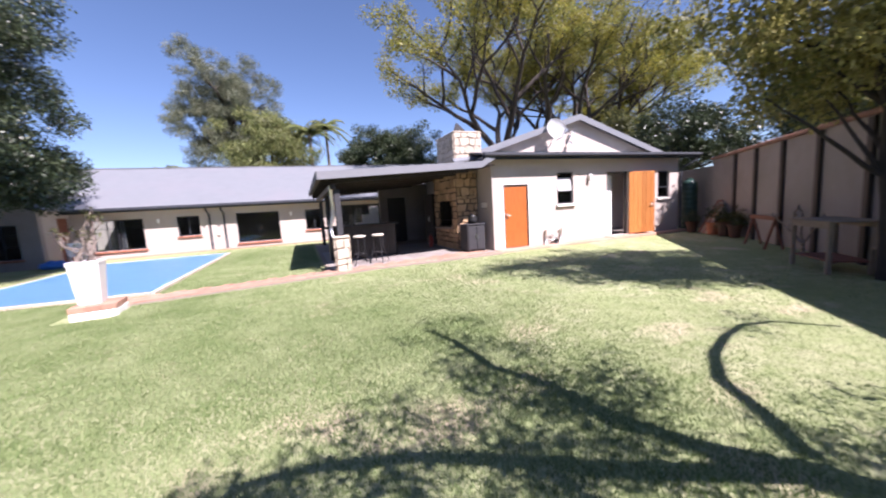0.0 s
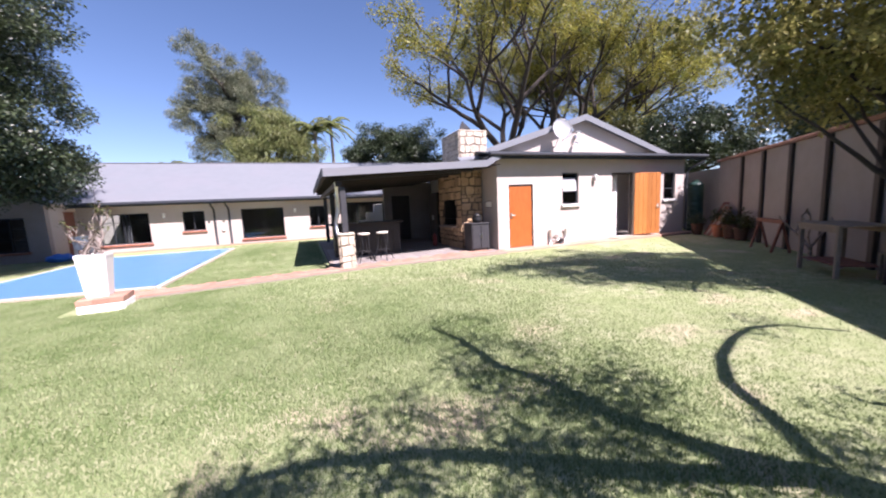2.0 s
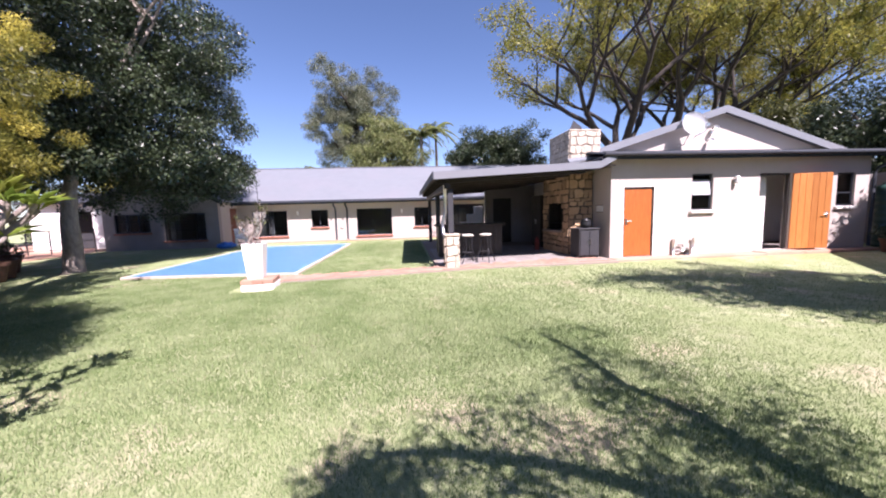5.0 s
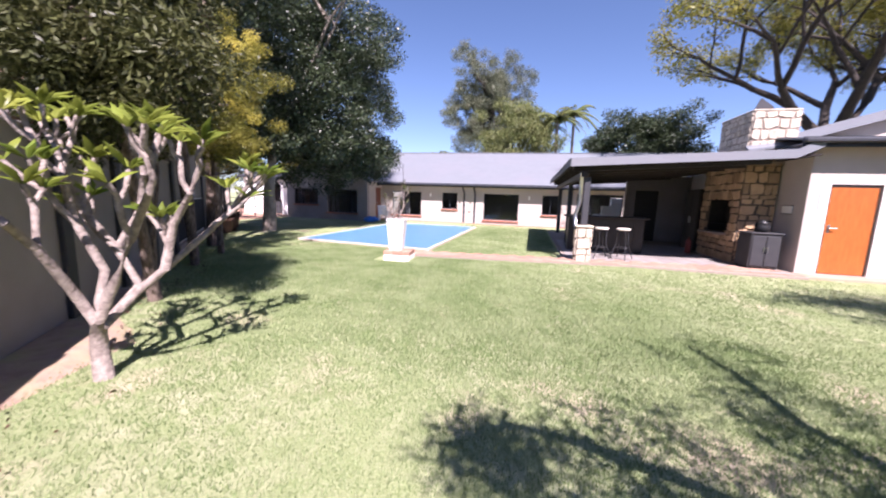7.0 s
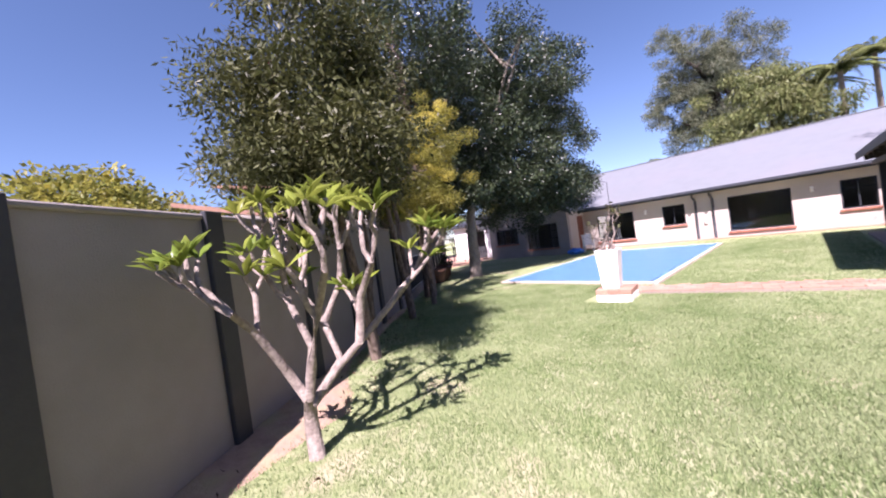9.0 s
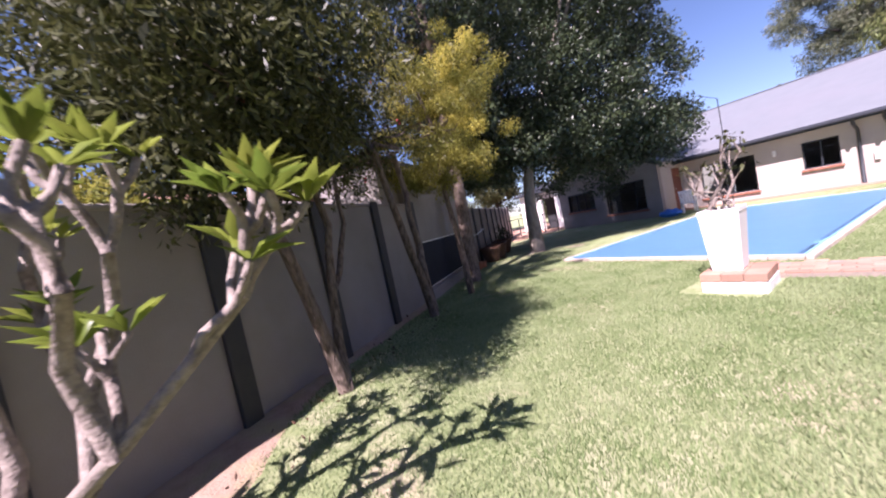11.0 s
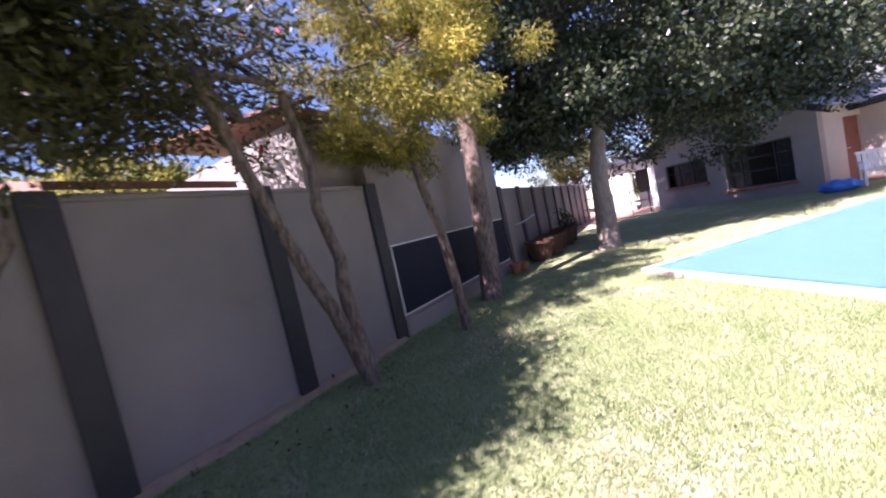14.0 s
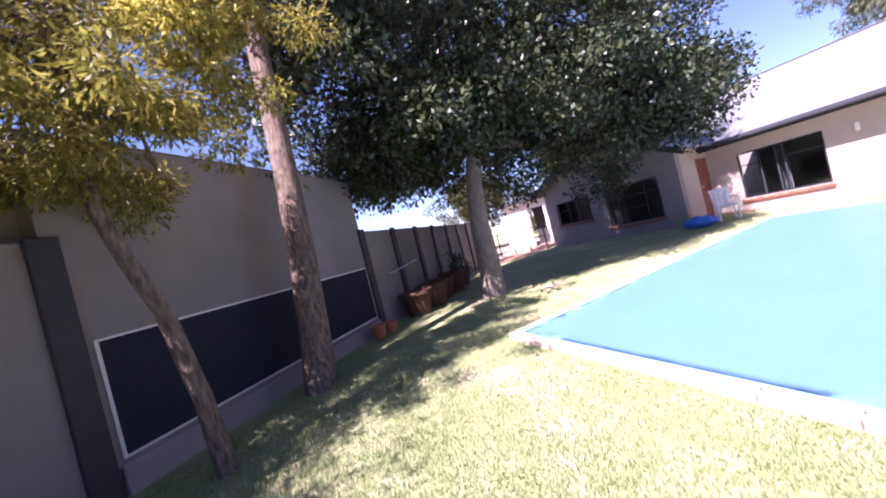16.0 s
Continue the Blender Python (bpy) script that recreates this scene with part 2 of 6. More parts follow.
def wall_mesh(length, height, thick, holes=(), base=0.0):
    """A wall along x from 0 with its face at y = 0, going back to y = thick, with rectangular holes (x0, z0, x1, z1)."""
    bm = bmesh.new()
    xs = sorted({0.0, length, *[v for h in holes for v in (h[0], h[2])]})
    zs = sorted({base, height, *[v for h in holes for v in (h[1], h[3])]})
    solid = lambda a, b: 0 <= a < len(xs) - 1 and 0 <= b < len(zs) - 1 and not any(h[0] <= (xs[a] + xs[a + 1]) / 2 <= h[2] and h[1] <= (zs[b] + zs[b + 1]) / 2 <= h[3] for h in holes)
    quad = lambda *c: bm.faces.new([bm.verts.new(v) for v in c])
    for a in range(len(xs) - 1):
        for b in range(len(zs) - 1):
            if not solid(a, b):
                continue
            x0, x1, z0, z1 = xs[a], xs[a + 1], zs[b], zs[b + 1]
            quad((x0, 0, z0), (x1, 0, z0), (x1, 0, z1), (x0, 0, z1))
            quad((x1, thick, z0), (x0, thick, z0), (x0, thick, z1), (x1, thick, z1))
            if not solid(a - 1, b):
                quad((x0, thick, z0), (x0, 0, z0), (x0, 0, z1), (x0, thick, z1))
            if not solid(a + 1, b):
                quad((x1, 0, z0), (x1, thick, z0), (x1, thick, z1), (x1, 0, z1))
            if not solid(a, b - 1):
                quad((x0, thick, z0), (x1, thick, z0), (x1, 0, z0), (x0, 0, z0))
            if not solid(a, b + 1):
                quad((x0, 0, z1), (x1, 0, z1), (x1, thick, z1), (x0, thick, z1))
    bmesh.ops.remove_doubles(bm, verts=bm.verts, dist=1e-4)
    return bm


def mesh_arrays(name, verts, faces, mat, parent=None, label="", smooth=False):
    """One mesh object from arrays of corners and of quads or triangles."""
    me = bpy.data.meshes.new(name)
    n, k = faces.shape
    me.vertices.add(len(verts))
    me.vertices.foreach_set("co", np.asarray(verts, np.float32).ravel())
    me.loops.add(n * k)
    me.loops.foreach_set("vertex_index", faces.astype(np.int32).ravel())
    me.polygons.add(n)
    me.polygons.foreach_set("loop_start", np.arange(0, n * k, k, dtype=np.int32))
    me.update(calc_edges=True)
    if smooth:
        me.polygons.foreach_set("use_smooth", [True] * n)
    me.materials.append(mat)
    ob = new(name, me)
    ob.parent = parent
    if label:
        tagged(ob, label)
    return ob


def unit(v):
    return v / np.maximum(np.linalg.norm(v, axis=1, keepdims=True), 1e-6)


def leaves(name, parent, mat, centres, per, spread, length, width, seed, droop=0.3, label="", flat=0.6):
    """Small folded leaves in clumps round the centres."""
    g = np.random.default_rng(seed)
    c = np.repeat(np.asarray(centres, float), per, axis=0)
    n = len(c)
    off = unit(g.normal(size=(n, 3))) * (g.random((n, 1)) ** 0.5) * spread
    off[:, 2] *= 0.75
    p = c + off
    d = unit(off * 0.8 / spread + g.normal(size=(n, 3)) * 0.7 - np.array([0, 0, droop]))
    up = unit(np.array([0, 0, 1.0]) * flat + g.normal(size=(n, 3)) * 0.6)
    s = unit(np.cross(d, up))
    nn = np.cross(s, d)
    ln = length * (0.6 + 0.8 * g.random((n, 1)))
    w = width * (0.6 + 0.8 * g.random((n, 1)))
    v = np.stack([p, p + d * ln * 0.5 + s * w - nn * w * 0.3, p + d * ln, p + d * ln * 0.5 - s * w - nn * w * 0.3], axis=1).reshape(-1, 3)
    return mesh_arrays(name, v, np.arange(n * 4).reshape(n, 4), mat, parent, label)


def shell(centre, radii, count, seed, inner=0.55, low=-1.0, lumps=0.25):
    """Clump centres in an uneven ellipsoid crown."""
    g = np.random.default_rng(seed)
    d = unit(g.normal(size=(count * 3, 3)))
    d = d[d[:, 2] > low][:count]
    ph = g.random(6) * math.tau
    uneven = 1 + lumps * (np.sin(3 * d[:, 0] + ph[0]) * np.sin(4 * d[:, 1] + ph[1]) + 0.6 * np.sin(6 * d[:, 2] + ph[2] + 5 * d[:, 0]) + 0.4 * np.sin(9 * d[:, 1] + ph[3]))
    r = (inner + (1 - inner) * g.random(len(d)) ** 0.6) * uneven
    return np.asarray(centre) + d * r[:, None] * np.asarray(radii)


def wander(a, b, steps, amount, seed):
    g = random.Random(seed)
    a, b = Vector(a), Vector(b)
    pts = []
    for i in range(steps + 1):
        f = i / steps
        j = Vector((g.uniform(-1, 1), g.uniform(-1, 1), g.uniform(-0.6, 0.6))) * amount * math.sin(math.pi * f)
        pts.append(a.lerp(b, f) + j)
    return pts


def taper(n, r0, r1):
    return [r0 + (r1 - r0) * i / (n - 1) for i in range(n)]


def lit_limbs(parent, mat, start, ends, r0, seed, amount=0.25, name="limb"):
    for i, e in enumerate(ends):
        bm = bmesh.new()
        pts = wander(start, e, 5, amount, seed + i)
        tube(bm, pts, taper(6, r0, r0 * 0.22), 6)
        g = random.Random(seed * 7 + i)
        for k in (2, 3, 4):
            q = Vector(pts[k])
            o = Vector((g.uniform(-1, 1), g.uniform(-1, 1), g.uniform(0.1, 1))) * (Vector(e) - Vector(start)).length * 0.32
            tube(bm, wander(q, q + o, 3, amount * 0.4, seed + i + k), taper(4, r0 * 0.4, r0 * 0.08), 5)
        part(name, bm, mat, parent, smooth=True)


# ---- ground ----
def ground_material():
    m = bpy.data.materials.new("lawn_turf")
    m.use_nodes = True
    nd, lk = m.node_tree.nodes, m.node_tree.links
    bs = nd["Principled BSDF"]
    geo = nd.new("ShaderNodeNewGeometry")

    def tex(scale, detail, rough=0.6):
        t = nd.new("ShaderNodeTexNoise")
        t.inputs["Scale"].default_value, t.inputs["Detail"].default_value, t.inputs["Roughness"].default_value = scale, detail, rough
        lk.new(geo.outputs["Position"], t.inputs["Vector"])
        return t.outputs[0]

    def ramp(src, a, b, c0, c1):
        r = nd.new("ShaderNodeMapRange")
        r.inputs[1].default_value, r.inputs[2].default_value = a, b
        lk.new(src, r.inputs[0])
        x = nd.new("ShaderNodeMix")
        x.data_type = "RGBA"
        lk.new(r.outputs[0], x.inputs[0])
        for k, c in ((6, c0), (7, c1)):
            if isinstance(c, tuple):
                x.inputs[k].default_value = (*c, 1)
            else:
                lk.new(c, x.inputs[k])
        return x.outputs[2]

    fine = ramp(tex(55, 6, 0.75), 0.35, 0.68, (0.178, 0.226, 0.086), (0.34, 0.375, 0.20))
    mid = ramp(tex(4.5, 5), 0.38, 0.75, fine, (0.43, 0.415, 0.27))
    green = ramp(tex(0.55, 3), 0.42, 0.62, mid, fine)
    worn = ramp(tex(0.9, 4), 0.565, 0.74, green, (0.50, 0.40, 0.30))
    lk.new(worn, bs.inputs["Base Color"])
    bs.inputs["Roughness"].default_value = 0.95
    bs.inputs["Specular IOR Level"].default_value = 0.15
    bp = nd.new("ShaderNodeBump")
    bp.inputs["Strength"].default_value, bp.inputs["Distance"].default_value = 0.6, 0.03
    lk.new(tex(90, 5, 0.8), bp.inputs["Height"])
    lk.new(bp.outputs[0], bs.inputs["Normal"])
    return m


TURF = ground_material()
bm = bmesh.new()
ring = [-900, -200, -60] + [x * 1.0 for x in range(-30, 31, 2)] + [60, 200, 900]
gv = {}
for i, x in enumerate(ring):
    for j, y in enumerate(ring):
        gv[i, j] = bm.verts.new((x, y, 0.02 * noise.noise((x * 0.3, y * 0.3, 0)) - 0.02 if abs(x) < 40 and abs(y) < 40 else -0.02))
for i in range(len(ring) - 1):
    for j in range(len(ring) - 1):
        bm.faces.new((gv[i, j], gv[i + 1, j], gv[i + 1, j + 1], gv[i, j + 1]))
tagged(part("ground", bm, TURF, smooth=True), "short kikuyu lawn, green with worn straw patches", "lawn", kind="structure")
SOIL = material("bare_soil", (0.36, 0.245, 0.185), 0.95, (0.25, 0.165, 0.12), 9, 0.8, 0.6, 50, stain=(0.33, 0.29, 0.15), stain_scale=2.5)

# ---- outbuilding ----
SX0, SX1, SD, EAVE = -0.4, 8.1, 6.0, 2.92
shed = thing("outbuilding", "cream plastered outbuilding with grey gabled roof and dark gutter", "building", kind="")


def wall_at(name, parent, x, y, turn, length, height, thick, mat, holes=(), base=0.0, label=""):
    ob = part(name, wall_mesh(length, height, thick, holes, base), mat, parent, label)
    ob.matrix_basis = pose(x, y, 0, 0, 0, turn)
    return ob


D1 = (0.0, 0.05, 0.93, 2.06)
W1 = (2.12, 1.36, 2.80, 2.42)
OD = (4.33, 0.08, 5.40, 2.40)
W2 = (6.96, 1.36, 7.60, 2.38)
shift = lambda h, d: (h[0] - d, h[1], h[2] - d, h[3])
wall_at("wall", shed, SX0, 0, 0, SX1 - SX0, EAVE, 0.22, PLASTER, [shift(h, SX0) for h in (D1, W1, OD, W2)], -0.1)
wall_at("wall", shed, SX0, SD, -90, SD - 0.22, EAVE, 0.22, PLASTER, base=-0.1)
wall_at("wall", shed, SX1, 0.22, 90, SD - 0.22, EAVE, 0.22, PLASTER, base=-0.1)
wall_at("wall", shed, SX1, SD + 0.22, 180, SX1 - SX0, EAVE, 0.22, PLASTER, base=-0.1)
part("partition", boxes((3.9, 0.23, 0, 4.0, SD - 0.1, EAVE - 0.05), (SX0 + 0.23, 2.6, 0, 3.9, 2.7, EAVE - 0.05), (4.0, 2.2, 0, SX1 - 0.23, 2.3, EAVE - 0.05)), PLASTER_WHITE, shed)
part("floor_slab", boxes((SX0 + 0.02, 0.02, -0.08, SX1 - 0.02, SD, 0.05)), TILE, shed)
# white board added close behind the opening so the sun brightens the doorway
part("sun_catch_board", boxes((4.42, 0.42, 0.06, 5.02, 0.46, 2.3), bevel=0.01), PLASTER_WHITE, shed, "added white board catching sun inside the doorway")
part("ceiling_panel", boxes((SX0 + 0.05, 0.05, EAVE - 0.04, SX1 - 0.05, SD, EAVE - 0.005)), PLASTER_WHITE, shed)
part("reveal_band", boxes((-0.16, -0.012, 0.0, -0.002, -0.001, 2.08), (0.932, -0.012, 0.0, 1.03, -0.001, 2.08), (-0.16, -0.012, 2.0801, 1.03, -0.001, 2.22)), BORDER_WHITE, shed)
part("plinth", boxes((SX0 - 0.05, -0.45, -0.06, 4.2, -0.012, 0.045), (5.5, -0.45, -0.06, SX1 + 0.1, -0.012, 0.045), (4.2, -0.45, -0.06, 5.5, -0.012, 0.07), bevel=0.01), BRICK, shed, "low brick apron along the wall")
# roof: low front slope, gable set back, two main slopes
GY, PX, PZ, BZ = 1.2, 4.03, 4.64, 3.28


def slab(pts, thick):
    """A plate whose top has the corners pts."""
    bm = bmesh.new()
    top = [bm.verts.new(p) for p in pts]
    bot = [bm.verts.new(Vector(p) - Vector((0, 0, thick))) for p in pts]
    bm.faces.new(top)
    bm.faces.new(bot[::-1])
    n = len(pts)
    for i in range(n):
        bm.faces.new((top[i], bot[i], bot[(i + 1) % n], top[(i + 1) % n]))
    bmesh.ops.recalc_face_normals(bm, faces=bm.faces)
    return bm


part("roof_slope", slab([(SX0 - 0.45, -0.32, EAVE + 0.10), (SX1 + 0.75, -0.32, EAVE + 0.10), (SX1 + 0.5, GY + 0.02, BZ), (SX0 - 0.2, GY + 0.02, BZ)], 0.05), ROOF, shed)
for sgn in (-1, 1):
    ex = PX + sgn * (SX1 - SX0) / 2 + sgn * 0.55
    ez = BZ - 0.12
    part("roof_slope", slab([(ex, GY - 0.25, ez), (PX, GY - 0.25, PZ), (PX, SD + 0.5, PZ), (ex, SD + 0.5, ez)], 0.06), ROOF, shed)
    bm = slab([(ex, GY - 0.27, ez + 0.006), (PX, GY - 0.27, PZ + 0.006), (PX, GY - 0.22, PZ + 0.006), (ex, GY - 0.22, ez + 0.006)], 0.22)
    part("barge_board", bm, ROOF, shed, "grey painted barge board")
bm = bmesh.new()
tri = [(SX0, BZ - 0.35), (SX1, BZ - 0.35), (SX1, BZ - 0.05), (PX, PZ - 0.12), (SX0, BZ - 0.05)]
fv = [bm.verts.new((x, GY, z)) for x, z in tri]
bv = [bm.verts.new((x, GY + 0.2, z)) for x, z in tri]
bm.faces.new(fv)
bm.faces.new(bv[::-1])
for i in range(5):
    bm.faces.new((fv[i], bv[i], bv[(i + 1) % 5], fv[(i + 1) % 5]))
bmesh.ops.recalc_face_normals(bm, faces=bm.faces)
part("gable_wall", bm, PLASTER, shed)
part("fascia", boxes((SX0 - 0.45, -0.345, EAVE - 0.10, SX1 + 0.75, -0.322, EAVE + 0.12)), DARK_TRIM, shed)
part("gutter", boxes((SX0 - 0.47, -0.46, EAVE - 0.02, SX1 + 0.78, -0.348, EAVE + 0.085), bevel=0.03), DARK_TRIM, shed)
part("soffit", boxes((SX0 - 0.44, -0.32, EAVE - 0.04, SX1 + 0.6, -0.002, EAVE - 0.02)), PLASTER, shed)
bm = bmesh.new()
tube(bm, [(SX1 + 0.62, -0.40, EAVE), (SX1 + 0.55, -0.36, EAVE - 0.18), (SX1 + 0.12, -0.07, EAVE - 0.42), (SX1 + 0.08, -0.06, EAVE - 0.6), (SX1 + 0.08, -0.06, 0.08)], [0.045] * 5, 10)
part("downpipe", bm, DARK_TRIM, shed, smooth=True)


def handle(parent, x, y, z, turn=0, flip=1):
    bm = boxes((-0.025, -0.012, -0.09, 0.025, 0.0, 0.09), bevel=0.004)
    tube(bm, [(0, -0.005, 0.02), (0, -0.05, 0.02), (0.03 * flip, -0.06, 0.02), (0.13 * flip, -0.06, 0.015)], [0.011] * 4, 8)
    ob = part("handle", bm, METAL, parent, "metal lever handle")
    ob.matrix_basis = pose(x, y, z, 0, 0, turn)


def plank_door(name, label, width, height, mat, planks, at, turn, flip, hx):
    d = thing(name, label, "door", kind="structure", at=at, turn=turn)
    w = width / planks
    for i in range(planks):
        part("plank", boxes((i * w + 0.003, 0, 0, (i + 1) * w - 0.003, 0.035, height), bevel=0.004), mat, d)
    part("ledge", boxes((0.03, 0.036, 0.25, width - 0.03, 0.06, 0.4), (0.03, 0.036, height - 0.4, width - 0.03, 0.06, height - 0.25), bevel=0.005), mat, d)
    handle(d, hx, 0, 1.02, 0, flip)
    return d


plank_door("door_1", "closed reddish varnished wooden door in cream wall", 0.85, 1.95, DOOR_WOOD, 1, (0.04, 0.03, 0.06), 0, 1, 0.07)
part("door_frame", boxes((0.002, 0.02, 0.05, 0.04, 0.12, 2.058), (0.89, 0.02, 0.05, 0.928, 0.12, 2.058), (0.04, 0.02, 2.015, 0.89, 0.12, 2.058)), DARK_WOOD, shed, "dark door frame")
plank_door("door_2", "open varnished pine plank door folded back on the wall", 1.08, 2.28, DOOR_PINE, 6, (5.41, -0.03, 0.10), -12, -1, 0.98)
part("door_frame", boxes((4.332, 0.06, 0.08, 4.38, 0.16, 2.398), (5.35, 0.06, 0.08, 5.398, 0.16, 2.398), (4.38, 0.06, 2.35, 5.35, 0.16, 2.398)), DARK_WOOD, shed, "dark door frame")


def window(name, label, x0, z0, x1, z1, y, cols, rows_z, mat=None, at_turn=None, sill=True, curtain=None, glass=None, sill_mat=None):
    """A steel window with bars, panes and a brick sill. Its face looks to -y."""
    w = thing(name, label, "window", kind="structure", at=(x0, y, 0), turn=0)
    W = x1 - x0
    mat = mat or DARK_TRIM
    f = 0.045
    part("window_frame", boxes((0.001, 0.06, z0 + 0.001, f, 0.12, z1 - 0.001), (W - f, 0.06, z0 + 0.001, W - 0.001, 0.12, z1 - 0.001), (f, 0.06, z0 + 0.001, W - f, 0.12, z0 + f), (f, 0.06, z1 - f, W - f, 0.12, z1 - 0.001)), mat, w)
    xs = [0.0] + [c * W for c in cols] + [W]
    zs = [z0] + [z0 + r * (z1 - z0) for r in rows_z] + [z1]
    for c in xs[1:-1]:
        part("mullion", boxes((c - 0.022, 0.065, z0 + f, c + 0.022, 0.115, z1 - f)), mat, w)
    for r in zs[1:-1]:
        for a, b in zip(xs, xs[1:]):
            part("glazing_bar", boxes((a + 0.0451, 0.07, r - 0.016, b - 0.0451, 0.11, r + 0.016)), mat, w)
    for a, b in zip(xs, xs[1:]):
        for c, d in zip(zs, zs[1:]):
            p = part("pane", boxes((a + 0.02, 0.088, c + 0.015, b - 0.02, 0.092, d - 0.015)), glass or GLASS, w)
            p.visible_shadow = False
    if sill:
        n = max(3, round((W + 0.12) / 0.11))
        s = (W + 0.12) / n
        for i in range(n):
            b = part("sill_brick", boxes((i * s - 0.06 + 0.004, -0.09, -0.05, (i + 1) * s - 0.06 - 0.004, 0.05, 0.03), bevel=0.008), sill_mat or SILL, w)
            b.matrix_basis = pose(0, 0, z0 - 0.035, 6, 0, 0)
    if curtain:
        for a, b in curtain:
            bm = bmesh.new()
            n = 24
            vs = [[bm.verts.new((W * (a + (b - a) * i / n), 0.30 + 0.03 * math.sin(i * 1.9), z)) for i in range(n + 1)] for z in (z0 - 0.05, z1 - 0.02)]
            for i in range(n):
                bm.faces.new((vs[0][i], vs[0][i + 1], vs[1][i + 1], vs[1][i]))
            bmesh.ops.solidify(bm, geom=bm.faces[:], thickness=0.006)
            part("curtain", bm, CURTAIN, w)
    return w


w1 = window("window_1", "small dark steel window with tilted blind and pale sill", *W1[:1], W1[1], W1[2], W1[3], 0.0, (), (0.4,), sill_mat=BORDER_WHITE)
bl = part("blind", boxes((0.05, 0, 0, 0.63, 0.012, 0.52), bevel=0.003), CURTAIN, w1, "pale fabric blind in the upper pane")
bl.matrix_basis = pose(0, 0.02, 1.80, -9, 0, 0)
window("window_2", "small dark steel window with pale sill", W2[0], W2[1], W2[2], W2[3], 0.0, (), (0.4,), sill_mat=BORDER_WHITE)

# ---- house ----
FY = 11.7
HX0, HX1 = -15.9, 9.0
house = thing("main_house", "long cream plastered house with low grey roof", "house")
MW = [("window_3", -15.15, 0.36, -13.19, 1.82, (0.27, 0.47, 0.56), (0.72,)), ("window_4", -11.82, 0.83, -10.86, 1.82, (0.5,), (0.7,)), ("window_5", -9.21, 0.26, -7.14, 1.83, (), ()), ("window_6", -5.79, 0.70, -4.87, 1.82, (0.5,), (0.7,)), ("window_7", -3.9, 0.05, -1.5, 1.95, (0.33, 0.66), ())]
wall_at("wall", house, HX0, FY, 0, HX1 - HX0, 2.32, 0.25, PLASTER, [(r[1] - HX0, r[2], r[3] - HX0, r[4]) for r in MW], -0.1)
wall_at("wall", house, HX1, FY + 0.25, 90, 9.5, 2.32, 0.25, PLASTER, base=-0.1)
wall_at("wall", house, HX1, FY + 9.9, 180, HX1 - HX0 + 6, 2.32, 0.25, PLASTER, base=-0.1)
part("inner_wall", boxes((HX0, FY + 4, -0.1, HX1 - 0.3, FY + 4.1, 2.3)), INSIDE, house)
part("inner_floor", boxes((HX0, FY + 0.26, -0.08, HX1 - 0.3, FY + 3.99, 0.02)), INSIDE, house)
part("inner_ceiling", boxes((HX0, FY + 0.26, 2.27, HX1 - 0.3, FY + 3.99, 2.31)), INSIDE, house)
EY, EZ, RY, RZ = 11.15, 2.36, 16.75, 4.86
part("roof_slope", slab([(-17.4, EY, EZ), (HX1 + 0.4, EY, EZ), (HX1 + 0.4, RY, RZ), (-17.4, RY, RZ)], 0.06), ROOF, house)
part("roof_slope", slab([(-17.4, RY, RZ), (HX1 + 0.4, RY, RZ), (HX1 + 0.4, 2 * RY - EY, EZ), (-17.4, 2 * RY - EY, EZ)], 0.06), ROOF, house)
part("ridge_cap", boxes((-17.4, RY - 0.12, RZ - 0.02, HX1 + 0.4, RY + 0.12, RZ + 0.025), bevel=0.02), ROOF, house)
part("fascia", boxes((-16.4, EY - 0.03, EZ - 0.2, HX1 + 0.4, EY - 0.003, EZ + 0.01)), DARK_TRIM, house)
part("gutter", boxes((-16.4, EY - 0.15, EZ - 0.14, HX1 + 0.4, EY - 0.033, EZ - 0.03), bevel=0.03), DARK_TRIM, house)
part("soffit", boxes((-16.3, EY, EZ - 0.09, HX1 + 0.3, FY - 0.002, EZ - 0.07)), PLASTER_WHITE, house)
for i, r in enumerate(MW):
    window(r[0], ("wide dark steel window with low brick sill", "small dark steel window with brick sill", "large dark picture window reflecting the pool", "small dark steel window with brick sill", "dark glazed patio doors under the eave")[i], r[1], r[2], r[3], r[4], FY, r[5], r[6], sill=i < 4, curtain=[(0.47, 0.56)] if i == 0 else None)
for x in (-10.41, -9.75):
    bm = bmesh.new()
    tube(bm, [(x, EY - 0.09, EZ - 0.1), (x, EY - 0.05, EZ - 0.3), (x, FY - 0.07, EZ - 0.5), (x, FY - 0.06, 0.0)], [0.05] * 4, 10)
    part("downpipe", bm, DARK_TRIM, house, "dark downpipe", smooth=True)
part("meter_box", boxes((-10.12, FY - 0.09, 0.75, -10.0, FY - 0.001, 1.05), bevel=0.01), PLASTER_WHITE, house, "small white wall box")
part("apron", boxes((HX0, FY - 0.55, -0.07, HX1, FY - 0.002, 0.03), bevel=0.01), BRICK, house, "brick apron strip along the wall")

# ---- side wing ----
WX0, WX1, WY = -21.4, -15.9, 9.6
wing = thing("house_wing", "gabled house wing, its front greyed for the shade of a large tree", "house")
WW = [("window_8", -18.55, 0.42, -16.55, 1.80, (0.25, 0.75), (0.38, 0.7)), ("window_9", -20.85, 0.86, -19.2, 1.80, (0.33, 0.66), (0.6,))]
# front in darker plaster than the sides, tree shade put into its colour
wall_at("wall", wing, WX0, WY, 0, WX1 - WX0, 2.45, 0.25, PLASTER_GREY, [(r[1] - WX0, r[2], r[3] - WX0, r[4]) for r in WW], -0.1)
